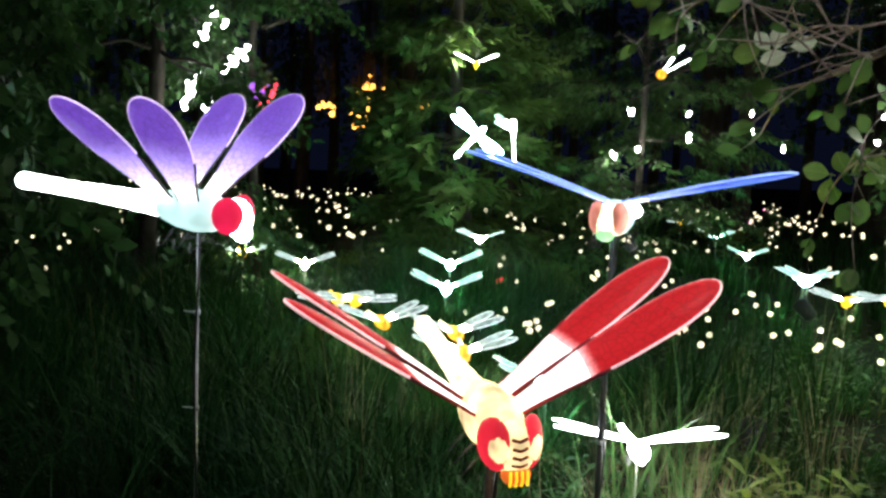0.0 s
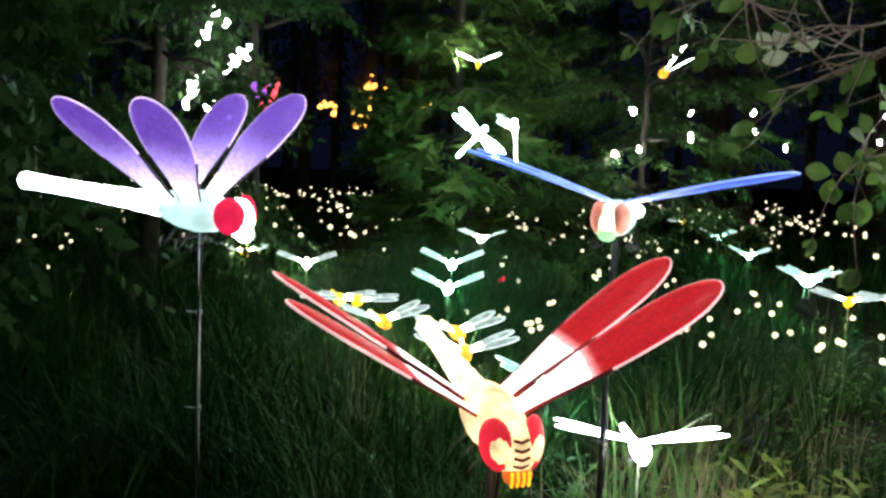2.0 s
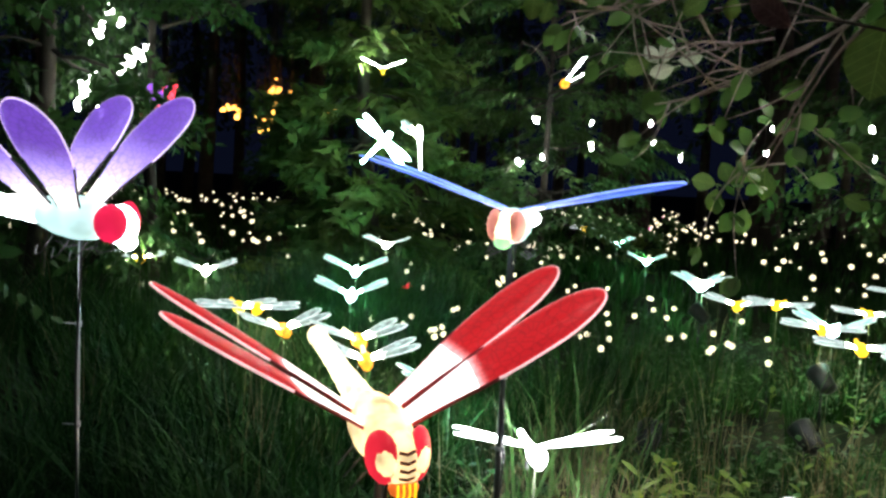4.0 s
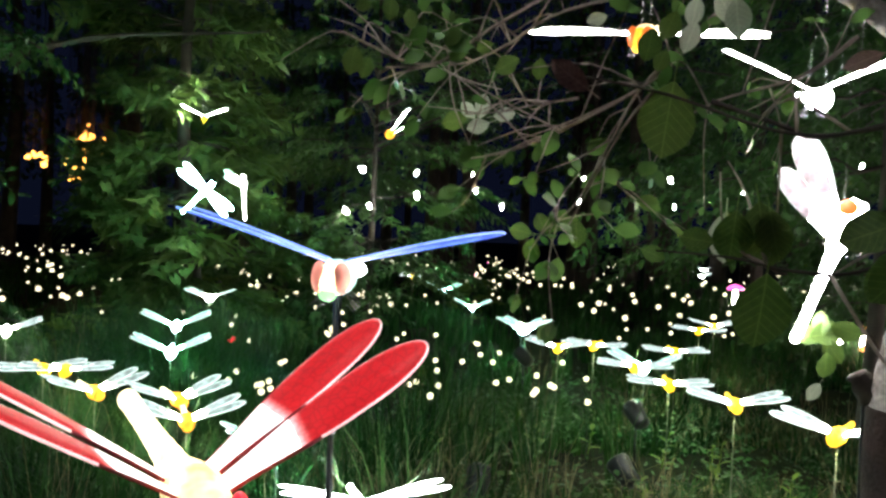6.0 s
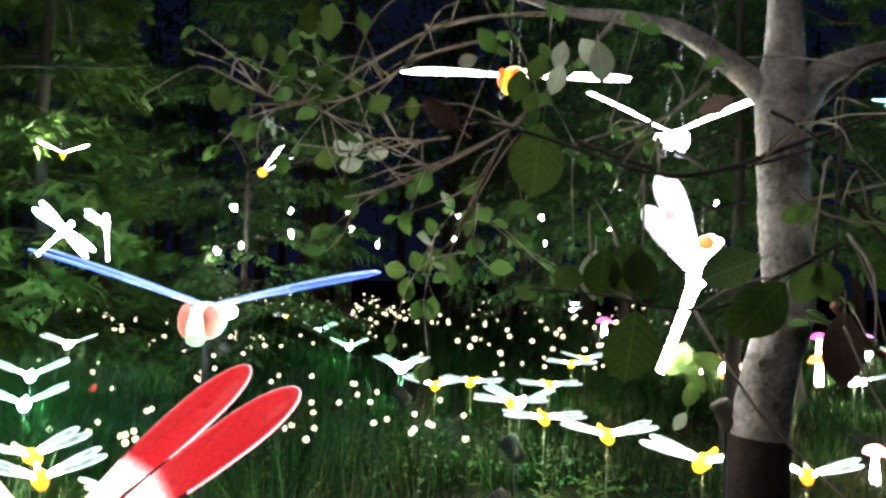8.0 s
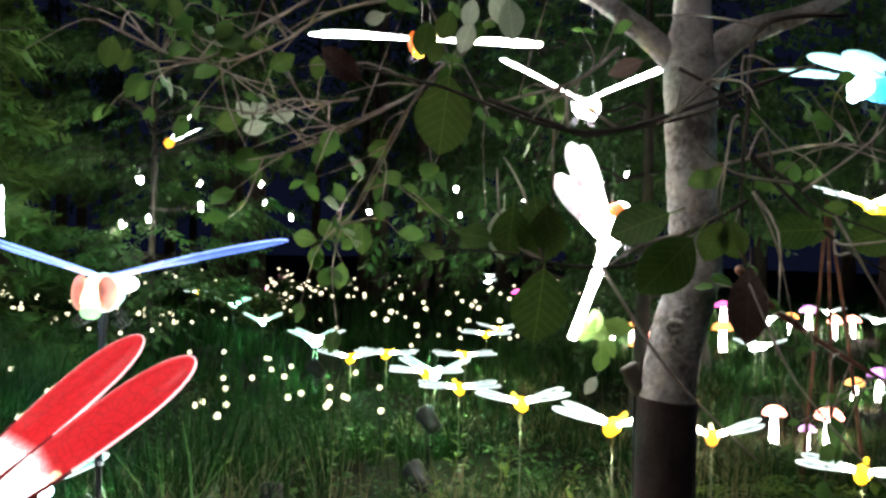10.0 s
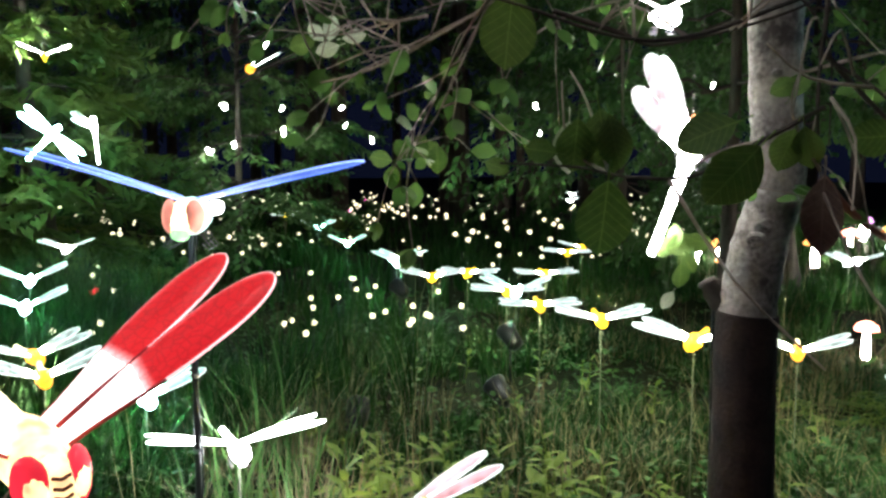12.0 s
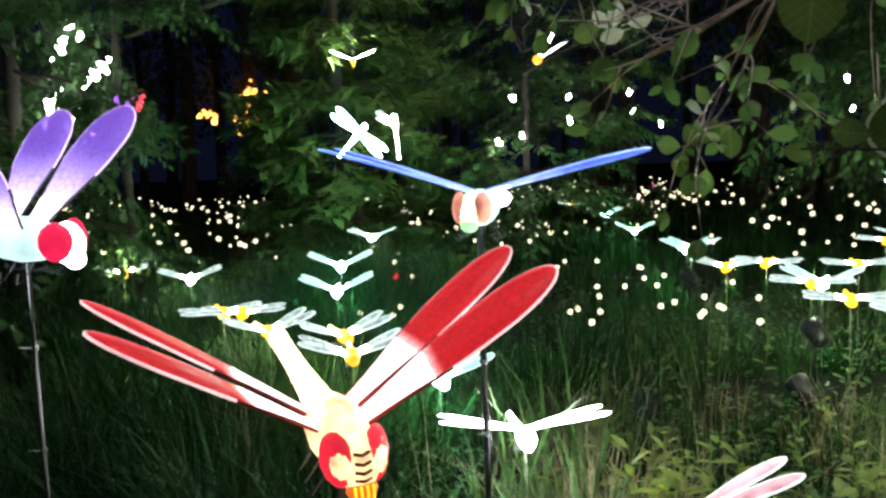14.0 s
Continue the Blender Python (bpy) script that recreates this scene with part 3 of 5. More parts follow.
rg0 = random.Random(3)
SPRAY_BROAD = twig_spray(9, leaf_shape(0.10, 0.055, 0.2, 0.2, 0.5, 3), 65, 0.42, rg0)
SPRAY_FEATHER = twig_spray(18, leaf_shape(0.095, 0.040, 0.15, 0.15, 0.45, 2), 62, 0.5, rg0)
SPRAY_SCALE = joined(*[moved(leaf_shape(0.10 + 0.05 * math.sin(i * 1.7), 0.030, 0.1, 0.1, 0.5, 2), Matrix.Translation((0.02 * i, 0, 0)) @ Matrix.Rotation(radians((i % 2 * 2 - 1) * (18 + 4 * i)), 4, "Z") @ Matrix.Rotation(radians(8 * math.sin(i * 2.3)), 4, "Y")) for i in range(12)])

limb_tree("broadleaf_tree", (-3.1, 5.6, 0), 5.5, 1.9, 0.09, SPRAY_BROAD, 900, 1.0, M_leaf, "dense leafy tree with dark green toothed leaves", 0.3, 15, 21)
limb_tree("broadleaf_tree", (-2.7, 7.8, 0), 6.0, 1.45, 0.10, SPRAY_BROAD, 900, 1.0, M_leaf, "dark broadleaf tree behind the violet dragonfly", 0.28, 18, 22)
limb_tree("broadleaf_tree", (-5.6, 8.0, 0), 6.5, 2.2, 0.12, SPRAY_BROAD, 800, 1.1, M_leaf, "dark broadleaf tree at the meadow edge", 0.2, 15, 24)
q = (-1.815, 8.658, 1.954)
limb_tree("broadleaf_tree", (q[0], q[1], 0), 6.2, 0.75, 0.06, SPRAY_BROAD, 260, 0.9, M_leaf, "slim broadleaf tree before the amber lanterns", 0.45, 16, 41)
limb_tree("conifer_tree", (0.40, 11.6, 0), 8.0, 1.25, 0.12, SPRAY_SCALE, 2600, 1.8, M_thuja, "yellow-green conifer with scaly drooping sprays", 0.1, 12, 31, limbs=60)
limb_tree("feathery_tree", (2.8, 12.6, 0), 8.5, 1.9, 0.06, SPRAY_FEATHER, 1000, 1.35, M_leaf2, "tree with flat tiers of feathery leaves", 0.2, 8, 33, flat=True, limbs=46)
limb_tree("broadleaf_tree", (9.6, 12.5, 0), 8.0, 2.6, 0.12, SPRAY_BROAD, 800, 1.2, M_leaf, "dim broadleaf tree behind hanging lanterns", 0.28, 14, 35)
limb_tree("broadleaf_tree", (8.2, 7.4, 0), 6.5, 2.0, 0.10, SPRAY_BROAD, 900, 1.0, M_leaf, "dim leafy tree behind the pale trunk", 0.3, 14, 36)
limb_tree("broadleaf_tree", (6.9, 3.6, 0), 5.5, 1.8, 0.08, SPRAY_BROAD, 700, 0.9, M_leaf, "leafy tree beside the glowing mushrooms", 0.54, 14, 37)

limb_tree("broadleaf_tree", (5.3, 5.6, 0), 5.5, 1.9, 0.08, SPRAY_BROAD, 900, 0.8, M_leaf, "leafy tree behind the upright white dragonfly", 0.5, 14, 38)
limb_tree("broadleaf_tree", (6.4, 1.9, 0), 5.0, 1.7, 0.08, SPRAY_BROAD, 800, 0.8, M_leaf, "leafy tree at the meadow's side", 0.54, 14, 39)
for q, hh in (((0.188, 12.128, 0.100), 0.75), ((5.920, 18.756, 0.100), 0.7), ((5.243, 14.696, 0.100), 0.6), ((-0.827, 9.250, 0.100), 0.5)):
    limb_tree("shrub", (q[0], q[1], 0), hh, 0.42, 0.012, SPRAY_BROAD, 160, 0.42, M_weed, "small leafy shrub in the meadow grass", 0.15, -10, int(hh * 100), limbs=16)

# far wood: slim dark trees, five models
def far_tree(h, seed):
    rg = random.Random(seed)
    root = thing("far_tree", (0, 0, 0), "slim dark tree of the distant wood", "tree", "trees of the distant wood")
    part("trunk", tube([(0, 0, -0.2), (rg.uniform(-0.4, 0.4), 0, h * 0.5), (rg.uniform(-0.6, 0.6), 0, h)], rg.uniform(0.12, 0.26), 0.05, 7), M_darkbark, root)
    mats = []
    for _ in range(60):
        q = Vector((rg.gauss(0, 1.2), rg.gauss(0, 1.2), rg.uniform(0.3, 1.05) * h))
        tm = Matrix.Translation(q) @ Euler((rg.uniform(-1, 1), rg.uniform(-0.5, 1), rg.uniform(0, 6.3))).to_matrix().to_4x4() @ Matrix.Scale(rg.uniform(1.8, 3.4), 4)
        mats.append([list(rw) for rw in tm])
    scatter("crown", SPRAY_BROAD, mats, M_leaf, root)
    return root


models = [far_tree(9 + 1.3 * k, 60 + k) for k in range(5)]
for i in range(110):
    a, r = radians(rng.uniform(-50, 78)), rng.uniform(22, 46)
    m = Matrix.Translation((r * math.sin(a), r * math.cos(a), 0)) @ Matrix.Rotation(rng.uniform(0, 6.3), 4, "Z")
    if i < 5:
        models[i].matrix_basis = m
    else:
        copy_thing(models[i % 5], m)


# ---- the big dragonflies ----
dragonfly("red_dragonfly", None, (0.193, 1.454, 1.137), (0.041, 2.034, 1.198), (36.0, 35.4), LOOK_RED, "red dragonfly lantern with cream body on a black pole", 0.95, wing_len=0.395, wing_w=0.097, lit_share=0.385, roll=2.6, sweeps=(13.5, -4.9), twist=(3.1, -7.7), wing_root=(0.001, 0.006), gap=0.062)
dragonfly("violet_dragonfly", None, (-0.385, 2.145, 1.397), (-1.004, 2.412, 1.450), (45.5, 42.0), LOOK_BLUE, "dragonfly lantern with violet wings and white body on a pole", 1.0, wing_len=0.350, wing_w=0.112, lit_share=0.22, pole_r=0.0036, roll=5.6, sweeps=(15, -8.5), twist=(6, -2), wing_root=(-0.005, 0.014), gap=0.066)
dragonfly("blue_dragonfly", None, (0.537, 2.674, 1.394), (0.725, 3.170, 1.400), 15, LOOK_GREEN, "dragonfly lantern with blue wings facing forward on a pole", 1.12, wing_len=0.425, wing_w=0.10, lit_share=0.15, roll=-2, twist=9, sweeps=(2, -7))
dragonfly("white_dragonfly", None, (0.712, 2.820, 0.663), (0.725, 3.190, 0.635), 10, dict(LOOK_WHITE, wing=L_white, root=L_white), "small white dragonfly lantern low in the grass", 0.57, wing_len=0.46, wing_w=0.10, sweeps=(5, -10), mount="stake")

# added fill lantern, out of view over the path, lights leaves and upper trunk
dragonfly("path_dragonfly", None, (0.60, 1.35, 3.00), (0.20, 1.10, 3.05), 24, dict(LOOK_WHITE, wing=L_fill, root=L_fill, thorax=L_fill, abdomen=L_fill), "added white fill lantern shaped as a dragonfly, out of view over the path", 0.9, wing_len=0.40, wing_w=0.12, mount="strings", string_top=1.3)


# ---- lanterns hung in the trees ----
dragonfly("hanging_dragonfly", None, (1.488, 2.677, 2.180), (1.733, 2.957, 2.297), 0, dict(LOOK_ORANGE, thorax=L_cream, wing=L_soft, root=L_soft), "white-winged dragonfly lantern with orange body hung on strings", 0.807, wing_len=0.45, wing_w=0.10, sweeps=(3, -8), twist=15, mount="strings", string_top=1.3, roll=-4, wing_root=(0.025, 0.012))
dragonfly("hanging_dragonfly", None, (2.258, 2.746, 2.062), (2.403, 3.044, 2.128), 24, dict(LOOK_WHITE, head=L_cream, wing=L_glare, root=L_glare), "white dragonfly lantern hung on thin strings", 0.780, wing_len=0.44, wing_w=0.075, sweeps=(3, -8), mount="strings", string_top=0.36)
dragonfly("upright_dragonfly", None, (2.303, 2.622, 1.685), (2.241, 2.803, 1.203), (76, 80), dict(LOOK_WHITE, eye=L_mouth, thorax=L_glare, abdomen=L_glare, head=L_glare, root=L_glare, wing=lantern("lit_rosy_wing", (0.30, 0.24, 0.27), (1.0, 0.78, 0.90), 0.55, uneven=0.7, scale=20.0)), "glaring white dragonfly lantern hung upright behind leaves", 0.820, wing_len=0.30, wing_w=0.10, lit_share=0.3, mount="strings", string_top=1.3, roll=0, sweeps=(66, 36))
dragonfly("aqua_dragonfly", None, (2.672, 1.953, 2.067), (3.069, 1.770, 2.053), 6, dict(LOOK_AQUA, wing=L_paleaqua, root=L_paleaqua, rim=L_paleaqua, thorax=lantern("lit_blue_band", (0.1, 0.5, 0.7), (0.05, 0.55, 1.0), 0.9)), "pale aqua dragonfly lantern hung on strings", 0.85, wing_len=0.36, wing_w=0.09, mount="strings", string_top=0.7, sweeps=(74, 60))
dragonfly("tree_dragonfly", None, (0.382, 8.669, 1.885), (0.116, 8.681, 1.596), 4, dict(LOOK_WHITE, thorax=L_hungaqua, abdomen=L_hungaqua, head=L_hungaqua, wing=L_hungaqua, root=L_hungaqua), "bright blue-white dragonfly lantern hung before the conifer", 0.72, wing_len=0.42, wing_w=0.075, sweeps=(4, -5), mount="strings", string_top=1.5, roll=90, detail=False)
dragonfly("tree_dragonfly", None, (0.684, 8.849, 1.981), (0.717, 8.859, 1.558), 72, LOOK_WHITE, "slim white dragonfly lantern hung before the conifer", 0.6, wing_len=0.26, wing_w=0.055, sweeps=(48, 36), mount="strings", string_top=1.5, roll=180, detail=False)
dragonfly("tree_dragonfly", None, (0.313, 9.914, 2.661), (0.321, 10.417, 2.660), 22, dict(LOOK_YELLOW, wing=L_hung, root=L_hung), "yellow dragonfly lantern with white wings in the conifer", 0.62, mount="strings", string_top=1.5, detail=False, group="yellow dragonflies in trees")
dragonfly("tree_dragonfly", None, (2.511, 10.331, 2.679), (2.530, 10.640, 2.700), 78, dict(LOOK_ORANGE, wing=L_hung, root=L_hung), "orange dragonfly lantern with raised white wings in the tiered tree", 0.8, wing_len=0.46, wing_w=0.09, mount="strings", string_top=1.5, detail=False, group="yellow dragonflies in trees", roll=-47, fat=1.5)
dragonfly("tree_dragonfly", None, (3.770, 2.540, 1.739), (3.881, 2.734, 1.802), 12, LOOK_YELLOW, "yellow dragonfly lantern with white wings among leaves", 0.6, mount="strings", string_top=1.0, detail=False)


TREES = [o for o in scene.objects if o.get("category") == "tree" and o.name.split(".")[0] in ("broadleaf_tree", "conifer_tree", "feathery_tree")]


def hang_limb(top):
    """A thin limb from the nearest tree to the point that a lantern hangs from."""
    tree = min(TREES, key=lambda o: (o.matrix_basis.translation.xy - top.xy).length)
    p = top - tree.matrix_basis.translation
    start = Vector((0, 0, p.z - 0.25 * p.xy.length))
    part("limb", tube(smooth_line([start, start.lerp(p, 0.5) + Vector((0, 0, 0.12)), p, p + (p - start) * 0.08], 4), 0.02, 0.006, 5), M_darkbark, tree)


for o in list(scene.objects):
    if o.name.split(".")[0] == "tree_dragonfly":
        hang_limb(o.matrix_basis.translation + Vector((0, 0, 1.48 if "slim" in o["label"] or "blue" in o["label"] else 1.5)))


def butterfly(at, size, yaw, open_angle, material, name="hanging_butterfly", label="small white butterfly lantern hung on a thread", group="butterflies hung in the trees", top=1.6):
    """Two pairs of rounded wings on a slim body, hung by a thread."""
    root = thing(name, at, label, "butterfly lantern", group)
    turn = Matrix.Rotation(yaw, 4, "Z") @ Matrix.Rotation(radians(-55), 4, "Y")
    part("body", moved(spin([(-0.4 * size, 0.02 * size), (-0.1 * size, 0.05 * size), (0.2 * size, 0.06 * size), (0.4 * size, 0.02 * size)], 8), turn), material, root)
    for sd in (-1, 1):
        for x, L, sw in ((0.12, 0.62, 30), (-0.08, 0.45, -35)):
            a = Vector((math.sin(radians(sw)), sd * math.cos(radians(sw)) * math.cos(open_angle), math.cos(radians(sw)) * math.sin(open_angle)))
            z = Vector((0, -sd * math.sin(open_angle), math.cos(open_angle)))
            y = z.cross(a).normalized()
            wm = turn @ Matrix.Translation((x * size, sd * 0.03 * size, 0)) @ Matrix((a, y, a.cross(y))).transposed().to_4x4()
            part("wing", moved(wing_plate(L * size, 0.42 * size, 0.05, 1.0, 0.03 * size, 8), wm), material, root)
    part("thread", tube([(0, 0, 0), (0, 0, top)], 0.0012, 0.0012, 4), M_pole, root)
    hang_limb(root.matrix_basis.translation + Vector((0, 0, top)))
    return root


hung = [(2.513, 12.035, 2.330), (2.220, 11.606, 1.720), (2.732, 12.522, 1.830), (3.542, 12.816, 2.388), (3.281, 11.870, 1.989), (5.366, 15.382, 2.612), (5.414, 15.385, 2.271),
        (5.022, 10.128, 2.262), (4.991, 10.160, 1.967), (4.899, 7.912, 2.132), (5.498, 8.731, 1.908), (4.976, 6.647, 2.062), (5.615, 6.087, 2.233), (5.521, 7.495, 2.008), (2.370, 12.149, 1.707), (5.541, 14.356, 1.984)]
for q in hung:
    far_off = math.hypot(q[0], q[1])
    butterfly(q, 0.0085 * far_off * rng.uniform(0.6, 1.2), rng.uniform(0, 6.3), radians(rng.uniform(35, 78)), L_hung)
left_hung = [(-1.750, 6.556, 2.438), (-1.556, 6.400, 2.445), (-1.500, 6.647, 2.256), (-1.933, 6.758, 1.986), (-1.642, 6.544, 1.745), (-1.783, 6.708, 1.840), (-1.868, 6.744, 2.345), (-2.004, 6.848, 1.882), (-1.950, 6.861, 2.043), (-1.602, 6.641, 2.144)]
eye_at = Vector((0.15, 0.3, 1.54))
for q in [eye_at + (Vector(p) - eye_at) * k + Vector((j, 0, 1.3 * j)) for p in left_hung for k, j in ((1.10, 0.0), (1.20, 0.06), (1.30, 0.12))]:
    butterfly(q, rng.uniform(0.03, 0.11), rng.uniform(0, 6.3), radians(rng.uniform(30, 75)), L_leafhung, label="small white butterfly lantern hung in a leafy tree")
butterfly((-1.500, 7.560, 2.000), 0.27, 0.5, 0.5, lantern("lit_red_butterfly", (0.7, 0.05, 0.06), (1.0, 0.05, 0.09), 2.4), label="small red butterfly lantern hung in a leafy tree")
butterfly((-1.573, 7.588, 2.040), 0.2, 1.5, 0.6, L_violet, label="small violet butterfly lantern hung in a leafy tree")


def paper_lantern(at, size, material, label):
    root = thing("paper_lantern", at, label, "lantern", "far lanterns in the wood")
    up = Matrix.Rotation(radians(-90), 4, "Y")
    part("shade", moved(spin([(-0.5 * size, 0.18 * size), (-0.35 * size, 0.38 * size), (0, 0.46 * size), (0.35 * size, 0.38 * size), (0.5 * size, 0.18 * size)], 10), up), material, root)
    part("cap", moved(spin([(0.5 * size, 0.2 * size), (0.6 * size, 0.12 * size)], 10), up), M_black, root)
    part("cord", tube([(0, 0, 0.55 * size), (0, 0, 4.5)], 0.006, 0.006, 4), M_black, root)


# dense strings of small amber bulbs round the trunks behind
for cx, cy, cz, sx, sz, many in ((-1.92, 19.98, 3.02, 0.08, 0.28, 36), (-2.05, 19.98, 2.37, 0.11, 0.16, 14), (-2.81, 19.81, 2.74, 0.21, 0.07, 9), (-0.97, 20.06, 2.85, 0.15, 0.05, 9), (-0.98, 20.06, 1.92, 0.06, 0.06, 4), (-1.58, 20.22, 2.98, 0.05, 0.25, 7)):
    for _ in range(many):
        paper_lantern((cx + rng.gauss(0, sx), cy + rng.gauss(0, 0.3), cz + rng.gauss(0, sz)), rng.uniform(0.05, 0.15), L_amber, "small amber bulb hung far off between trunks")


# ---- small dragonflies on stakes in the meadow ----
def meadow_fly(kind, at, yaw):
    """A copy of the kind's model, its head at the given place."""
    return copy_thing(kind, Matrix.Translation((at[0], at[1], at[2] - 0.65)) @ Matrix.Rotation(yaw, 4, "Z"))


def fly_model(name, look_of, dihedral, label, at, yaw, size=0.62):
    h, t = Vector((0.07, 0, 0.65)), Vector((-0.26, 0, 0.66))
    root = dragonfly(name, (0, 0, 0), h, t, dihedral, look_of, label, size, mount="stake", detail=False, group="dragonflies on stakes", wing_len=0.40, wing_w=0.115, lit_share=0.28, sweeps=(11, -16), twist=-7, fat=1.22, wing_root=(0.025, 0.012))
    root.matrix_basis = Matrix.Translation((at[0], at[1], at[2] - 0.65)) @ Matrix.Rotation(yaw, 4, "Z")
    return root


toward = lambda q: math.atan2(0.3 - q[1], 0.1 - q[0])
flat_spots = [(3.035, 4.831, 0.650), (3.164, 5.472, 0.650), (3.921, 6.146, 0.650), (2.700, 3.064, 0.783), (3.629, 2.511, 0.600), (3.378, 6.483, 0.650),
              (3.002, 6.368, 0.650), (5.062, 7.509, 0.650), (-0.602, 5.548, 0.650), (-1.678, 7.470, 0.700), (4.644, 16.796, 0.600), (4.418, 16.076, 0.600), (2.869, 3.958, 0.715), (-0.479, 5.510, 0.650)]
yellow_model = None
for i, q in enumerate(flat_spots):
    yaw = toward(q) + rng.uniform(-0.28, 0.28)
    if yellow_model is None:
        yellow_model = fly_model("meadow_dragonfly", LOOK_YELLOW, 5, "yellow dragonfly lantern with flat white wings on a stake", q, yaw)
        rising_model = fly_model("meadow_dragonfly", LOOK_YELLOW, 14, "yellow dragonfly lantern with raised white wings on a stake", (5.491, 7.879, 0.650), -1.9)
    else:
        meadow_fly(yellow_model if i % 3 else rising_model, q, yaw)
orange_model = fly_model("meadow_dragonfly", LOOK_ORANGE, 20, "orange dragonfly lantern with raised white wings on a stake", (0.179, 4.180, 0.650), -1.5)
for q in ((-0.265, 4.861, 0.650), (0.140, 4.636, 0.650), (3.596, 3.302, 0.600)):
    meadow_fly(orange_model, q, toward(q) + rng.uniform(-0.4, 0.4))
aqua_model = fly_model("meadow_dragonfly", LOOK_AQUA, 24, "aqua-white dragonfly lantern with raised wings on a stake", (0.085, 6.177, 0.650), -1.6, 0.66)
for q in ((0.109, 7.001, 0.720), (4.027, 12.705, 0.600), (3.919, 11.062, 0.500), (0.586, 4.225, 0.500), (3.343, 7.848, 0.600), (3.270, 5.520, 0.630), (3.484, 8.286, 0.550)):
    meadow_fly(aqua_model, q, toward(q) + rng.uniform(-0.4, 0.4))
white_model = fly_model("meadow_dragonfly", dict(LOOK_WHITE, eye=L_white), 20, "white dragonfly lantern with raised wings on a stake", (-1.099, 7.233, 0.650), -1.4)
for q in ((0.419, 9.137, 0.750), (3.444, 8.073, 0.600), (8.170, 6.553, 0.500), (13.281, 19.534, 0.600), (11.592, 9.119, 0.500), (13.118, 8.261, 0.500), (8.362, 6.811, 0.450), (12.200, 11.819, 0.500), (16.108, 23.620, 0.600), (12.749, 8.863, 0.600)):
    meadow_fly(white_model, q, toward(q) + rng.uniform(-0.6, 0.6))
pink = lantern("lit_pink_wing", (0.25, 0.11, 0.13), (1.0, 0.48, 0.54), 0.7, uneven=0.6)
L_yellowroot = lantern("lit_yellow_root", (0.8, 0.7, 0.2), (1.0, 0.74, 0.05), 110.0)
dragonfly("pink_dragonfly", None, (1.075, 2.400, 0.520), (1.095, 2.540, 0.520), 3, dict(LOOK_YELLOW, wing=pink, root=L_yellowroot, abdomen=L_yellow), "yellow dragonfly lantern with pink-white wings among weeds", 0.58, roll=22, wing_len=0.54, wing_w=0.12, lit_share=0.15, sweeps=(8, -10), mount="stake", detail=False)


# ---- light balls on wire stems ----
def ball_model():
    root = thing("light_ball", (0, 0, 0), "warm white light ball on a wire stem in the meadow", "light ball", "light balls in the meadow")
    part("bulb", egg((0, 0, 0), (0.021, 0.021, 0.021), 6, 10), L_ball, root)
    part("stem", tube([(0, 0, -0.02), (0.01, 0, -0.2), (0.0, 0.01, -0.52)], 0.002, 0.002, 3), M_black, root)
    return root


near_balls = [(0.242, 6.573, 0.420), (0.551, 6.722, 0.420), (0.653, 6.130, 0.420), (0.740, 6.087, 0.420), (0.987, 7.381, 0.420), (0.765, 6.461, 0.420), (1.630, 9.200, 0.420), (1.757, 6.248, 0.420), (1.805, 6.217, 0.420),
              (2.268, 7.277, 0.420), (2.467, 7.136, 0.420), (3.033, 8.326, 0.420), (2.951, 7.504, 0.420), (2.540, 6.232, 0.420), (2.832, 6.376, 0.420), (2.540, 5.720, 0.420), (2.763, 5.902, 0.420), (4.564, 10.092, 0.420),
              (-3.674, 8.061, 0.420), (-4.882, 9.886, 0.420), (-4.319, 9.729, 0.420), (-4.437, 10.229, 0.420), (-1.610, 10.603, 0.420)]
more_balls = [(1.731, 5.608, 0.420), (1.953, 6.147, 0.420), (2.166, 6.881, 0.420), (2.729, 8.805, 0.420), (2.967, 8.214, 0.420), (2.762, 7.495, 0.420), (2.684, 6.965, 0.420), (2.446, 6.260, 0.420), (2.525, 5.732, 0.420),
              (2.762, 5.965, 0.420), (2.747, 5.334, 0.420), (3.244, 6.336, 0.420), (3.409, 7.127, 0.420), (0.695, 6.269, 0.420), (0.653, 5.821, 0.420), (0.477, 6.437, 0.420), (0.928, 7.176, 0.420), (0.776, 8.497, 0.420)]
first_ball = ball_model()
first_ball.matrix_basis = Matrix.Translation(near_balls[0])
for q in near_balls[1:] + more_balls:
    copy_thing(first_ball, Matrix.Translation((q[0], q[1], q[2] + rng.uniform(-0.03, 0.03))) @ Matrix.Rotation(rng.uniform(0, 6.3), 4, "Z"))
# the wide field of them, in loose drifts
count = 0
while count < 235:
    a, r = radians(rng.uniform(-30, 40)), 8.5 + 25 * rng.random() ** 1.15
    x, y = 0.1 + r * math.sin(a), 0.3 + r * math.cos(a)
    if noise.noise(Vector((x * 0.35, y * 0.35, 9))) < -0.3 + 0.6 * rng.random() or (a < radians(-12) and r < 11):
        continue
    copy_thing(first_ball, Matrix.Translation((x, y, 0.42 + rng.uniform(-0.06, 0.1))) @ Matrix.Rotation(rng.uniform(0, 6.3), 4, "Z") @ Matrix.Scale(1.0, 4))
    count += 1
far_balls = []
for _ in range(760):
    a, r = radians(rng.uniform(-32, 42)), rng.uniform(12, 36)
    x, y = 0.1 + r * math.sin(a), 0.3 + r * math.cos(a)
    if noise.noise(Vector((x * 0.3, y * 0.3, 5))) > -0.15 + 0.3 * rng.random():
        far_balls.append([list(rw) for rw in Matrix.Translation((x, y, rng.uniform(0.35, 0.55))) @ Matrix.Scale(1.15, 4)])
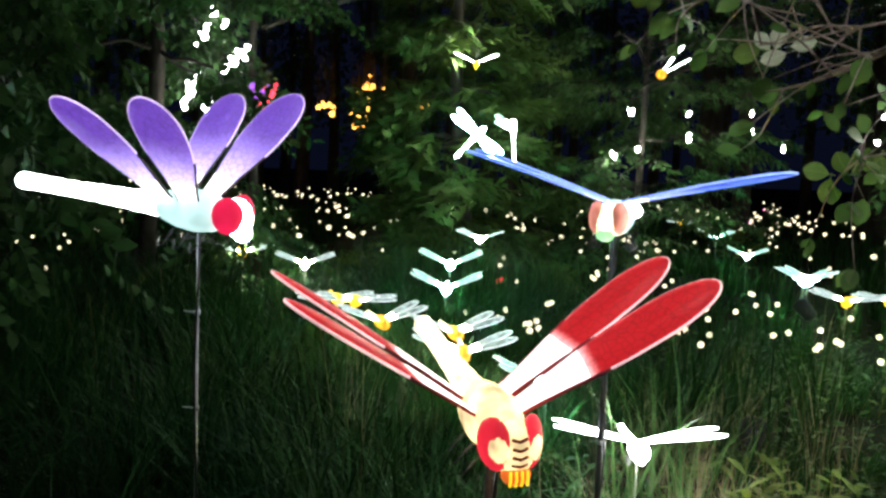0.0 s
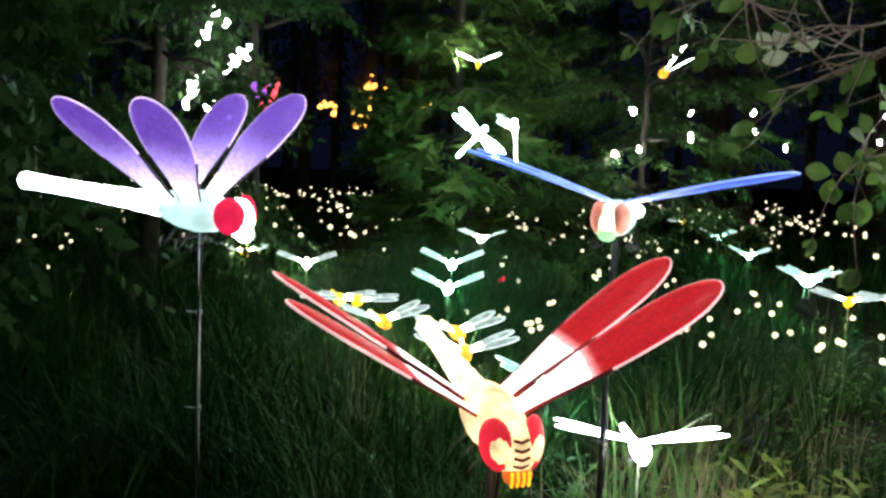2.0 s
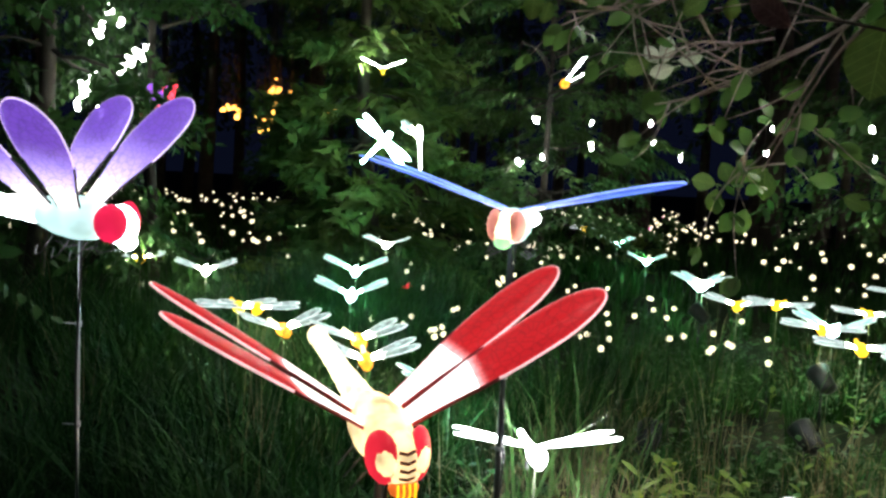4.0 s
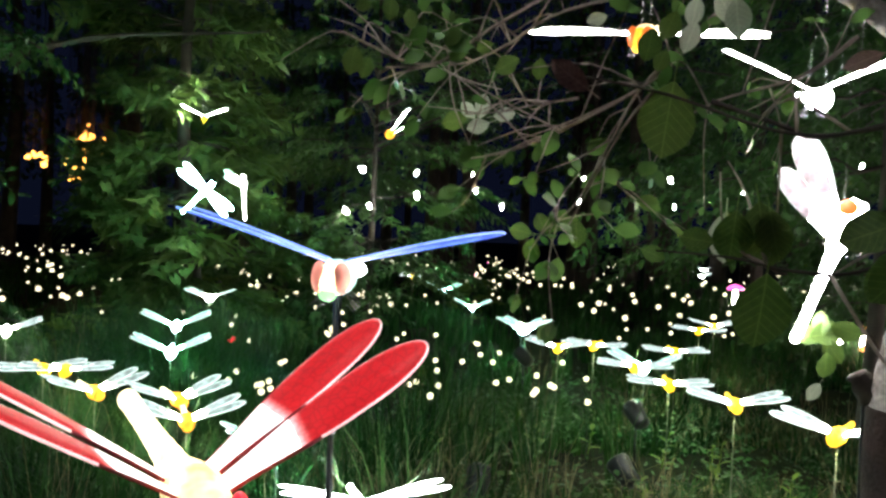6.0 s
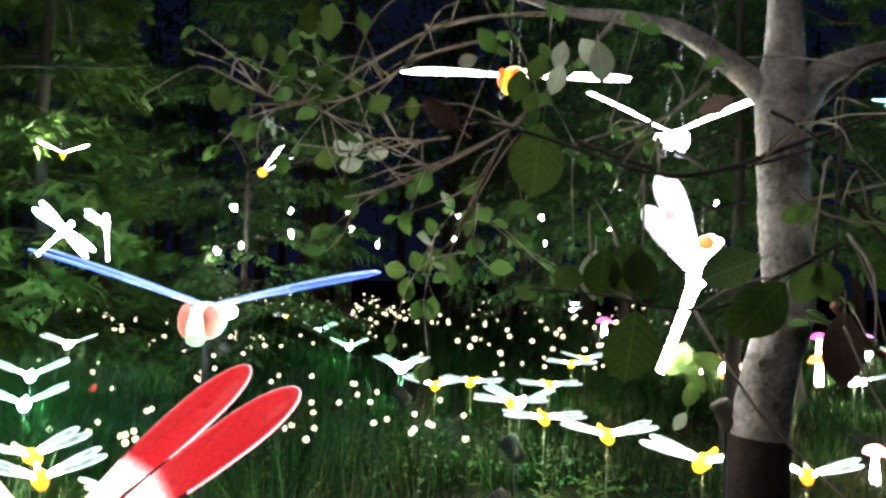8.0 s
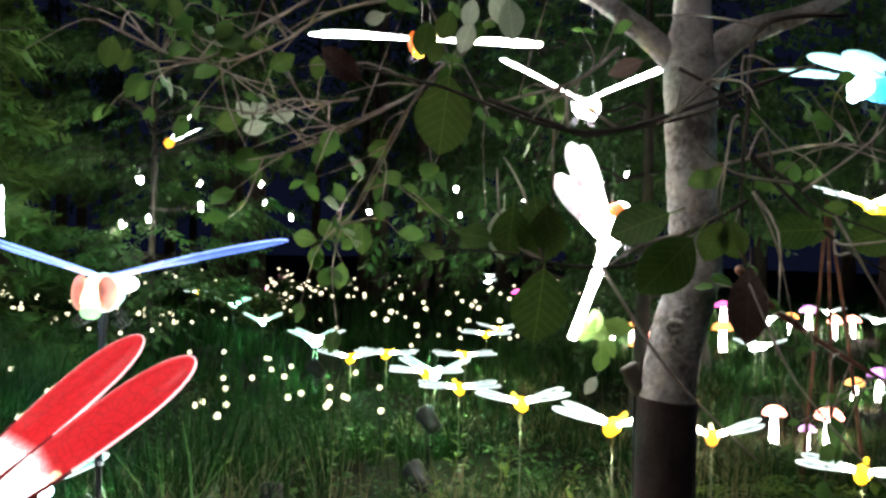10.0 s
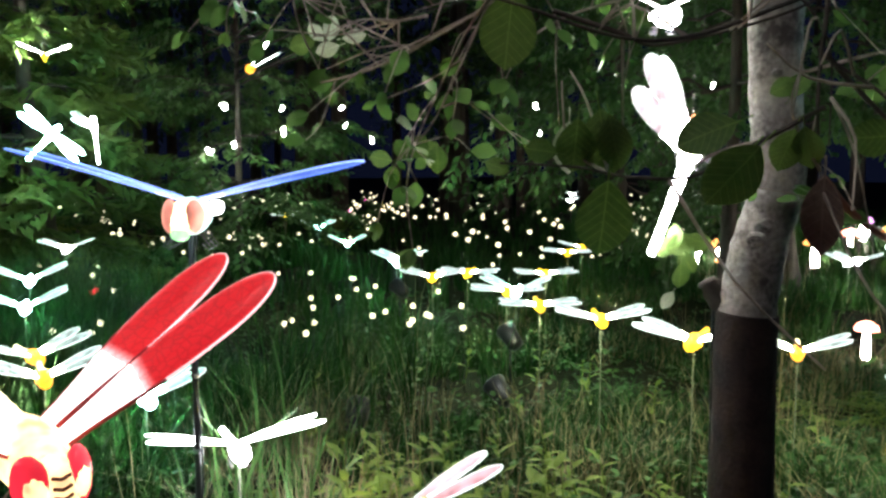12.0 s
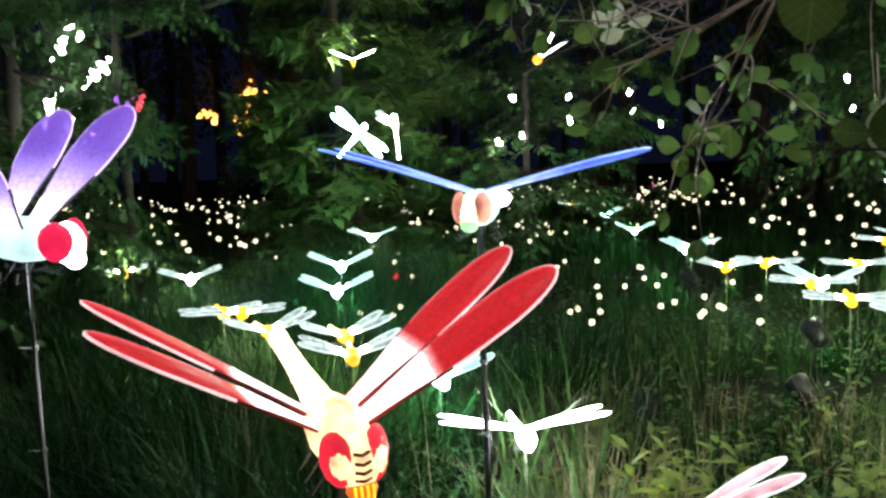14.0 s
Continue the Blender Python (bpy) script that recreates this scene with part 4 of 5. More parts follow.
tagged(scatter("light_balls", egg((0, 0, 0), (0.034, 0.034, 0.034), 4, 7), far_balls, L_ball), "far drift of tiny warm light balls over the meadow", "light ball", kind="stuff")


# ---- mushrooms ----
def mushroom(foot, height, cap, material, label):
    root = thing("mushroom_lantern", foot, label, "mushroom lantern", "glowing mushrooms")
    up = Matrix.Rotation(radians(-90), 4, "Y")
    part("stem", moved(spin([(-0.05, 0.16 * cap), (0.1 * height, 0.18 * cap), (0.5 * height, 0.13 * cap), (0.9 * height, 0.12 * cap)], 10), up), L_stem, root)
    part("cap", moved(spin([(0.72 * height, 0.30 * cap), (0.70 * height, 0.49 * cap), (0.76 * height, 0.5 * cap), (0.88 * height, 0.40 * cap), (0.97 * height, 0.2 * cap), (height, 0.03 * cap)], 14), up), material, root)


for foot, h, cap, mt, what in (((6.160, 4.873, 0.030), 0.26, 0.19, L_pinkcap, "red-capped"), ((6.276, 4.454, 0.030), 0.31, 0.22, L_pinkcap, "red-capped"), ((6.083, 4.509, 0.030), 0.18, 0.13, L_violetcap, "small violet-capped"),
                               ((8.320, 5.544, 0.030), 0.26, 0.2, L_orangecap, "orange-capped"), ((8.828, 5.593, 0.030), 0.33, 0.25, L_violetcap, "violet-capped"), ((10.745, 9.308, 0.030), 0.45, 0.34, L_orangecap, "orange-capped"),
                               ((9.594, 10.106, 0.030), 0.4, 0.25, L_orangecap, "orange-capped"), ((15.275, 13.142, 0.030), 0.45, 0.4, L_magenta, "magenta-capped"), ((15.372, 12.095, 0.030), 0.5, 0.4, L_violetcap, "violet-capped"),
                               ((13.366, 9.160, 0.030), 0.5, 0.24, L_pinkcap, "red-capped"), ((8.468, 8.844, 0.030), 0.3, 0.22, L_orangecap, "orange-capped"), ((13.493, 18.380, 0.030), 0.45, 0.4, L_magenta, "magenta-capped"), ((13.773, 18.054, 0.030), 0.4, 0.35, L_pinkcap, "red-capped"), ((13.068, 10.551, 0.030), 0.4, 0.34, L_pinkcap, "red-capped"), ((15.344, 11.055, 0.030), 0.5, 0.36, L_violetcap, "violet-capped"),
                               ((14.916, 9.830, 0.030), 0.4, 0.3, L_pinkcap, "red-capped"), ((9.334, 9.595, 0.030), 0.34, 0.26, L_pinkcap, "red-capped"), ((9.310, 10.223, 0.030), 0.36, 0.28, L_magenta, "magenta-capped"), ((14.323, 10.724, 0.030), 0.4, 0.3, L_orangecap, "orange-capped")):
    mushroom(foot, h, cap, mt, what + " glowing mushroom lantern standing in the grass")


# ---- spotlights that are switched off ----
def spotlight(at, aim):
    root = thing("garden_spotlight", (at[0], at[1], 0), "unlit black garden spotlight on a ground spike", "spotlight", "garden spotlights")
    h = at[2]
    tm = Matrix.Translation((0, 0, h)) @ Matrix.Rotation(aim, 4, "Z") @ Matrix.Rotation(radians(-35), 4, "Y")
    part("housing", moved(spin([(-0.10, 0.03), (-0.085, 0.055), (0.03, 0.065), (0.07, 0.075), (0.08, 0.07)], 12), tm), M_black, root)
    part("lens", moved(spin([(0.078, 0.06), (0.084, 0.045)], 12), tm), lens_glass, root, "dark blue-green glass lens")
    part("spike", tube([(0, 0, -0.1), (0, 0, h - 0.03)], 0.009, 0.009, 6), M_black, root)


lens_glass = surface("dark_lens", (0.01, 0.05, 0.07), (0.02, 0.10, 0.12), 0.08, 20.0, 0.0)
for q in ((3.117, 5.334, 0.350), (3.199, 7.523, 0.400), (2.614, 4.588, 0.200), (-0.571, 4.783, 0.300), (1.692, 4.526, 0.200)):
    spotlight(q, rng.uniform(0.6, 2.4))


# ---- the pale tree with its low twigs and round leaves ----
near_tree = thing("pale_tree", (2.007, 2.098, 0.000), "pale grey-barked tree with forked limbs and round leaves", "tree")
origin = near_tree.matrix_basis.translation.copy()
rel = lambda pts: [Vector(p) - origin for p in pts]
trng = random.Random(5)
trunk_pts = rel([(2.010, 2.100, -0.10), (2.007, 2.098, 0.78), (2.004, 2.096, 1.05), (2.010, 2.090, 1.183), (2.024, 2.074, 1.315), (2.045, 2.050, 1.431), (2.054, 2.040, 1.512), (2.046, 2.050, 1.642), (2.040, 2.056, 1.821), (2.033, 2.060, 2.064), (2.037, 2.065, 2.20)])
trunk_r = [0.092, 0.082, 0.081, 0.080, 0.076, 0.0735, 0.071, 0.069, 0.071, 0.076, 0.052]
part("trunk", tube(smooth_line(trunk_pts, 6), trunk_r, None, 20, 0.045, trng), M_bark, near_tree)
limb_lines = [rel([(2.040, 2.070, 2.000), (1.985, 2.100, 2.105), (1.884, 2.130, 2.180), (1.805, 2.170, 2.241), (1.727, 2.220, 2.283), (1.625, 2.291, 2.311), (1.494, 2.381, 2.330), (1.300, 2.480, 2.400)]),
              rel([(2.050, 2.055, 1.985), (2.108, 2.010, 2.130), (2.175, 1.936, 2.179), (2.233, 1.851, 2.205), (2.330, 1.730, 2.270), (2.470, 1.600, 2.400)]),
              rel([(2.036, 2.064, 1.990), (2.046, 2.070, 2.309), (2.040, 2.090, 2.636), (2.020, 2.047, 2.988)])]
for ln, r in zip(limb_lines, (0.042, 0.054, 0.070)):
    part("limb", tube(smooth_line(ln, 5), r, 0.008, 12, 0.06, trng), M_bark, near_tree)
# swollen knots and ridged scars on the pale bark
for at, r in (((1.965, 2.030, 1.330), 0.022), ((1.985, 2.012, 1.375), 0.016), ((2.090, 1.990, 1.600), 0.020), ((1.990, 2.000, 1.780), 0.013)):
    away = (Vector(at) - Vector((2.03, 2.07, at[2]))).normalized()
    ring = [Vector(at) - origin + away * 0.004 + Vector((-away.y * r * math.cos(k * 0.7), away.x * r * math.cos(k * 0.7), 0.7 * r * math.sin(k * 0.7))) for k in range(10)]
    part("knot", tube(ring, r * 0.42, r * 0.36, 6, 0.2, trng), M_bark, near_tree, "ringed bark knot")
# dark sacking round the foot of the trunk, with a black cable up its side
wrap_pts = rel([(2.010, 2.100, -0.05), (2.008, 2.098, 0.40), (2.007, 2.098, 0.78), (2.004, 2.096, 1.05), (2.006, 2.094, 1.115)])
part("trunk_wrap", tube(smooth_line(wrap_pts, 5), [0.102, 0.092, 0.0885, 0.0875, 0.0865], None, 20, 0.02, trng), M_wrap, near_tree, "dark brown sacking wrapped round the lower trunk")
cable = [Vector((-0.066 + 0.004 * math.sin(3 * z), 0.062, z)) for z in (-0.05, 0.2, 0.45, 0.7, 0.95, 1.15)]
part("cable", tube(smooth_line(cable, 5), 0.005, 0.005, 6), M_black, near_tree)
stub = rel([(1.985, 2.118, 1.120), (1.946, 2.155, 1.165), (1.925, 2.175, 1.205)])
part("stub", tube(smooth_line(stub, 4), 0.042, 0.026, 10, 0.28, trng), M_darkbark, near_tree, "dark broken branch stub on the trunk")
# higher branches that carry the hung lanterns, the last one the added fill lantern
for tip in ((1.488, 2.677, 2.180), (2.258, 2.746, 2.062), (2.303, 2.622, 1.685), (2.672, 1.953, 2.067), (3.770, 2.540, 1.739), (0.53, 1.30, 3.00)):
    up = Vector(tip) - origin
    hold = up + Vector((0, 0, 1.32 if tip[2] < 2.5 else 1.3))
    mid = limb_lines[2][2].lerp(hold, 0.5) + Vector((0, 0, 0.15))
    part("branch", tube(smooth_line([limb_lines[2][2], mid, hold, hold + (hold - mid) * 0.4], 5), 0.022, 0.006, 7, 0.1, trng), M_twig, near_tree)
    part("thread", tube([up + Vector((0, 0, 0.3)), hold], 0.001, 0.001, 4), M_spar, near_tree)
# twigs: main ones by course, and small side twigs from them
twig_lines = [rel([(1.524, 2.017, 2.193), (1.261, 2.075, 2.200), (1.005, 2.116, 2.146), (0.808, 2.121, 2.028), (0.654, 2.141, 1.923), (0.494, 2.121, 1.953)]),
              rel([(1.396, 1.984, 2.194), (1.169, 1.965, 1.947), (1.020, 1.955, 1.841), (0.935, 2.005, 1.790), (0.834, 2.055, 1.736), (0.762, 2.137, 1.718)]),
              rel([(1.128, 2.060, 2.122), (0.946, 2.111, 2.063), (0.826, 2.127, 1.979), (0.730, 2.169, 1.936), (0.568, 2.216, 1.921)]),
              rel([(1.211, 1.918, 2.021), (1.095, 1.963, 1.888), (1.050, 2.006, 1.773), (1.012, 2.094, 1.630), (1.001, 2.211, 1.576)]),
              rel([(0.952, 1.988, 1.852), (0.912, 2.117, 1.853), (0.875, 2.242, 1.848), (0.799, 2.323, 1.843)]),
              rel([(1.545, 1.319, 1.883), (1.222, 1.266, 1.778), (1.002, 1.218, 1.710), (0.864, 1.206, 1.695), (0.714, 1.239, 1.734), (0.615, 1.285, 1.756)]),
              rel([(1.479, 1.210, 1.940), (1.251, 1.197, 1.883), (1.183, 1.167, 1.737), (1.151, 1.148, 1.612), (1.120, 1.109, 1.503)]),
              rel([(1.156, 1.142, 1.612), (1.035, 1.132, 1.566), (0.931, 1.137, 1.522), (0.854, 1.164, 1.519), (0.786, 1.191, 1.532), (0.703, 1.232, 1.537)]),
              rel([(1.188, 1.171, 1.689), (1.272, 1.155, 1.618), (1.356, 1.127, 1.553), (1.483, 1.113, 1.502)]),
              rel([(1.885, 1.754, 1.503), (2.012, 1.750, 1.403), (2.084, 1.637, 1.311), (2.162, 1.493, 1.215)]),
              rel([(1.769, 2.071, 2.091), (1.566, 2.013, 1.966), (1.302, 1.978, 1.876), (1.147, 1.972, 1.790)]),
              rel([(2.063, 1.989, 1.783), (2.101, 1.778, 1.815), (2.094, 1.613, 1.813), (2.157, 1.520, 1.782)]),
              rel([(0.898, 1.416, 1.765), (0.985, 1.361, 1.729), (1.020, 1.336, 1.712), (1.069, 1.291, 1.720), (1.120, 1.238, 1.735), (1.160, 1.189, 1.754), (1.190, 1.145, 1.779)]),
              rel([(1.194, 1.165, 1.677), (1.230, 1.124, 1.640), (1.259, 1.089, 1.600), (1.306, 1.018, 1.565)]),
              rel([(1.109, 1.230, 1.807), (1.146, 1.198, 1.778), (1.175, 1.176, 1.737), (1.194, 1.165, 1.681), (1.190, 1.160, 1.560)])]
# near twigs seen against the light: their shade is put in as darker bark
backlit_twigs = (5, 6, 7, 8, 12, 13, 14)
radii = (0.0075, 0.0062, 0.0055, 0.0045, 0.004, 0.0042, 0.0052, 0.0036, 0.0044, 0.012, 0.006, 0.006, 0.0045, 0.0034, 0.0030)
sprout = []
for number, (ln, r) in enumerate(zip(twig_lines, radii)):
    sm = smooth_line(ln, 7)
    part("branch", tube(sm, r, r * 0.35, 6, 0.12, trng), M_redwood if r == 0.012 else M_darkbark if number in backlit_twigs else M_twig, near_tree)
    close = number in backlit_twigs
    for _ in range(4 if close else 15):
        q = sm[trng.randrange(4, len(sm))]
        d = Vector((trng.uniform(-1, 0.6), trng.uniform(-1, 1), trng.uniform(-0.7, 0.9))).normalized()
        ln2 = trng.uniform(0.08, 0.3)
        pts = [q, q + d * ln2 * 0.5 + Vector((0, 0, trng.uniform(-0.03, 0.03))), q + d * ln2 + Vector((trng.uniform(-0.04, 0.04), trng.uniform(-0.04, 0.04), trng.uniform(-0.08, 0.02)))]
        part("twig", tube(smooth_line(pts, 3), 0.0028, 0.0012, 4), M_twig, near_tree)
        if close:
            continue
        # the highest twigs to the side stay bare
        w = pts[-1] + origin - Vector((0.15, 0.3, 1.54))
        if 17 < math.degrees(math.atan2(w.x, w.y)) < 28 and w.z > 0.11 * w.xy.length:
            continue
        sprout.append((pts[-1], d))
        if trng.random() < 0.5:
            sprout.append((pts[1], d))

leaf_meshes = {}
# the pale kind carries front light in its colour
for key, mt, ln, wd, wide in (("green", M_nearleaf, 1.0, 0.72, 0.52), ("pale", M_frontlitleaf, 1.0, 0.62, 0.52), ("brown", M_brownleaf, 1.0, 0.5, 0.5)):
    g = leaf_shape(ln, wd, 0.16, 0.14, wide, 8)
    stalk = tube([(-0.25, 0, 0.04), (-0.1, 0, 0.0), (0.02, 0, 0)], 0.014, 0.012, 4)
    leaf_meshes[key] = mesh_of("leaf", *joined(g, stalk), mt)


def near_leaf(at, size, angle, key="green", tilt=0.4):
    """A leaf that hangs at a place; angle: its direction seen from the path, 0 to the side, 90 up."""
    away = (Vector(at) - Vector((0.15, 0.3, 1.54))).normalized()
    right = away.cross(Vector((0, 0, 1))).normalized()
    up = right.cross(away)
    x = (right * math.cos(radians(angle)) + up * math.sin(radians(angle)) + away * trng.uniform(-tilt, tilt)).normalized()
    z = (-away + Vector((trng.uniform(-1, 1), trng.uniform(-1, 1), trng.uniform(-1, 1))) * tilt)
    y = z.cross(x).normalized()
    z = x.cross(y)
    ob = new("leaf", leaf_meshes[key])
    ob.parent = near_tree
    ob.matrix_basis = Matrix.Translation(Vector(at) - origin - x * size * 0.5) @ Matrix((x, y, z)).transposed().to_4x4() @ Matrix.Scale(size, 4)


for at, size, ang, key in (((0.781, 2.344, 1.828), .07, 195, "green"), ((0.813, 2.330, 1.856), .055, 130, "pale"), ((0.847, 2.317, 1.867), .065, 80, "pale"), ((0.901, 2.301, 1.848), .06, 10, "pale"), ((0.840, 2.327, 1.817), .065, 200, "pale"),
                           ((1.112, 2.674, 1.556), .075, 170, "green"), ((1.143, 2.661, 1.503), .07, 260, "green"), ((1.171, 2.649, 1.583), .07, 120, "green"), ((1.216, 2.629, 1.591), .08, 60, "green"), ((1.267, 2.661, 1.584), .07, 30, "green"), ((1.289, 2.651, 1.556), .09, 275, "green"),
                           ((0.700, 1.234, 1.533), .032, 340, "green"), ((0.588, 1.265, 1.751), .065, 145, "brown"), ((0.784, 1.354, 1.719), .115, 262, "green"), ((0.796, 1.144, 1.469), .098, 265, "green"), ((0.826, 1.186, 1.563), .085, 280, "green"),
                           ((0.912, 1.113, 1.569), .065, 200, "green"), ((0.937, 1.089, 1.517), .085, 235, "green")):
    near_leaf(at, size, ang, key, 0.3)
for at, size, ang, key in (((0.761, 1.231, 1.553), .045, 170, "green"), ((0.797, 1.207, 1.558), .07, 265, "green"), ((0.818, 1.254, 1.557), .07, 268, "pale"), ((1.686, 2.061, 1.179), .055, 240, "pale"), ((1.091, 1.144, 1.554), .06, 250, "green"), ((1.108, 1.124, 1.556), .06, 280, "green"),
                           ((1.237, 1.123, 1.572), .075, 185, "green"), ((1.381, 1.089, 1.570), .09, 200, "green"), ((1.120, 1.108, 1.465), .11, 268, "brown"), ((1.819, 1.819, 1.722), .07, 200, "green"), ((1.839, 1.795, 1.726), .075, 60, "green"), ((2.011, 1.582, 1.648), .06, 20, "green"),
                           ((1.989, 1.618, 1.594), .07, 250, "green"), ((1.456, 1.711, 1.935), .08, 200, "brown"), ((0.700, 1.236, 1.775), .03, 250, "green"), ((1.016, 1.664, 1.927), .06, 250, "pale"), ((1.080, 1.612, 1.957), .08, 280, "pale"), ((0.982, 1.679, 1.946), .06, 250, "green")):
    near_leaf(at, size, ang, key, 0.3)
for at, size, ang, key in (((0.642, 2.052, 2.082), .07, 270, "green"), ((0.683, 2.040, 2.082), .08, 265, "green"), ((0.547, 2.092, 2.025), .05, 270, "green"), ((0.591, 2.087, 2.007), .045, 280, "green"), ((0.476, 2.133, 1.913), .065, 260, "green"), ((0.504, 2.130, 1.900), .05, 250, "green"), ((0.488, 2.104, 2.028), .04, 200, "green"),
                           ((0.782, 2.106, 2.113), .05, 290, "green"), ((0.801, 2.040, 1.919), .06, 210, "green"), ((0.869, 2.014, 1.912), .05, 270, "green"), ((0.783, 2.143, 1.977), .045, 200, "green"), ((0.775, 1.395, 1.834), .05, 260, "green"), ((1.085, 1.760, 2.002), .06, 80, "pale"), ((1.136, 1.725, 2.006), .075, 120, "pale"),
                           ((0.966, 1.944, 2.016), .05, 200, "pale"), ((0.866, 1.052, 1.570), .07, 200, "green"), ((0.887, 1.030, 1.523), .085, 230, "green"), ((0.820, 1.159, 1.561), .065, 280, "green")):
    near_leaf(at, size, ang, key, 0.3)
for at, size, ang, key in (((2.315, 2.726, 1.245), .12, 20, "green"), ((2.361, 2.685, 1.257), .11, 340, "green"), ((2.327, 2.707, 1.183), .1, 300, "green"), ((2.301, 2.742, 1.275), .09, 100, "green"), ((2.308, 2.715, 1.130), .1, 270, "green"), ((2.267, 2.766, 1.232), .1, 180, "green")):
    near_leaf(at, size, ang, key, 0.4)
sp_leaf = leaf_shape(0.055, 0.036, 0.16, 0.15, 0.52, 4)
smats = []
for q, d in sprout:
    for _ in range(trng.choice((1, 2, 2, 3))):
        x = (d + Vector((trng.uniform(-1, 1), trng.uniform(-1, 1), trng.uniform(-1.2, 0.5)))).normalized()
        rm = frame_of(x, (trng.uniform(-0.6, 0.6), -0.8, trng.uniform(0, 1)))
        smats.append([list(rw) for rw in Matrix.Translation(q) @ rm @ Matrix.Scale(trng.uniform(0.45, 1.25), 4)])
tagged(scatter("small_leaves", sp_leaf, smats, M_twigleaf, near_tree), kind="stuff")

# ---- weeds, ferns and shrubs in the grass ----
wrg = random.Random(9)


def weed(at, height, leaves, leaf, label, name="weed"):
    root = thing(name, (at[0], at[1], ground_height(at[0], at[1])), label, "plant", "weeds in the grass")
    gs = []
    top = Vector((wrg.uniform(-0.06, 0.06), wrg.uniform(-0.06, 0.06), height))
    for i in range(leaves):
        u = (i + 1) / leaves
        a = i * 2.4
        mt = Matrix.Translation(top * u) @ Matrix.Rotation(a, 4, "Z") @ Matrix.Rotation(radians(-35 + wrg.uniform(-15, 30)), 4, "Y") @ Matrix.Scale(wrg.uniform(0.7, 1.2) * (1.15 - 0.5 * u), 4)
        gs.append(moved(leaf, mt))
    part("stalk", tube([(0, 0, -0.03), top * 0.5 + Vector((0.01, 0, 0)), top], 0.004, 0.002, 5), M_weed, root)
    part("foliage", joined(*gs), M_weed, root)


weed_leaf = leaf_shape(0.11, 0.042, 0.2, 0.2, 0.5, 4)
for _ in range(26):
    q = (wrg.uniform(1.0, 2.4), wrg.uniform(2.5, 3.6))
    weed(q, wrg.uniform(0.22, 0.48), wrg.randint(7, 12), weed_leaf, "leafy green weed standing in the grass")
for _ in range(16):
    weed((wrg.uniform(0.98, 1.65), wrg.uniform(2.40, 2.85)), wrg.uniform(0.44, 0.62), wrg.randint(9, 14), weed_leaf, "leafy yellow-green weed beside the pink dragonfly")
for x, y, h in ((0.97, 2.52, 0.66), (1.02, 2.60, 0.72), (1.06, 2.50, 0.60), (1.10, 2.62, 0.70), (1.14, 2.55, 0.62), (1.20, 2.66, 0.68), (1.27, 2.58, 0.60), (1.36, 2.64, 0.64)):
    weed((x, y), h, 16, weed_leaf, "tall yellow-green weed lit by the pink dragonfly")
for _ in range(60):
    a, r = radians(wrg.uniform(8, 62)), wrg.uniform(2.9, 6.2)
    weed((0.1 + r * math.sin(a), 0.3 + r * math.cos(a)), wrg.uniform(0.15, 0.35), wrg.randint(6, 10), weed_leaf, "leafy green weed standing in the grass")


def fern(at, fronds, length):
    root = thing("fern", (at[0], at[1], ground_height(at[0], at[1])), "low green fern with arching fronds", "fern", "ferns in the grass")
    for i in range(fronds):
        a = 2 * math.pi * i / fronds + wrg.uniform(-0.3, 0.3)
        mid = [Vector((length * u * 0.85, 0, length * (0.9 * u - 0.75 * u * u))) for u in [k / 10 for k in range(11)]]
        gs = [tube(mid, 0.003, 0.001, 4)]
        for k in range(1, 11):
            for sd in (-1, 1):
                w = length * 0.3 * math.sin(math.pi * (0.15 + 0.82 * k / 10))
                gs.append(moved(leaf_shape(w, w * 0.3, 0.1, 0.1, 0.4, 2), Matrix.Translation(mid[k]) @ Matrix.Rotation(sd * radians(68), 4, "Z")))
        part("frond", moved(joined(*gs), Matrix.Rotation(a, 4, "Z")), M_weed, root)


for q in ((-1.553, 3.872, 0.200), (-1.402, 4.125, 0.200), (4.884, 3.637, 0.150), (4.368, 3.690, 0.100)):
    fern(q, 8, 0.42)
# low broad leaves between the blades, past counting
low = []
for _ in range(13000):
    a, r = radians(wrg.uniform(-30, 66)), 2.3 + 7.0 * wrg.random()
    x, y = 0.1 + r * math.sin(a), 0.3 + r * math.cos(a)
    if noise.noise(Vector((x * 1.2, y * 1.2, 13))) < (0.15 if a < 0.1 else -0.1):
        continue
    tm = Matrix.Translation((x, y, ground_height(x, y) + wrg.uniform(0.03, 0.26))) @ Euler((wrg.uniform(-0.5, 0.5), wrg.uniform(-0.7, 0.3), wrg.uniform(0, 6.3))).to_matrix().to_4x4() @ Matrix.Scale(wrg.uniform(0.5, 1.3), 4)
    low.append([list(rw) for rw in tm])
tagged(scatter("ground_leaves", leaf_shape(0.055, 0.030, 0.2, 0.2, 0.5, 3), low, M_leaf), "low broad green leaves between grass blades", "plant", kind="stuff")

# reddish stakes that steady a young tree near the mushrooms
q = Vector((5.299, 3.846, 1.912))
for off in ((-0.22, 0.0), (0.30, 0.12), (0.06, -0.3)):
    st = thing("tree_stake", (q.x + off[0], q.y + off[1], 0), "reddish-brown wooden stake leaning in the grass", "stake", "tree stakes")
    tip = Vector((-off[0], -off[1], q.z))
    part("rod", tube([(0, 0, -0.1), tip * 0.5 + Vector((0.01, 0, 0)), tip], 0.014, 0.011, 8, 0.05, wrg), M_redwood, st)
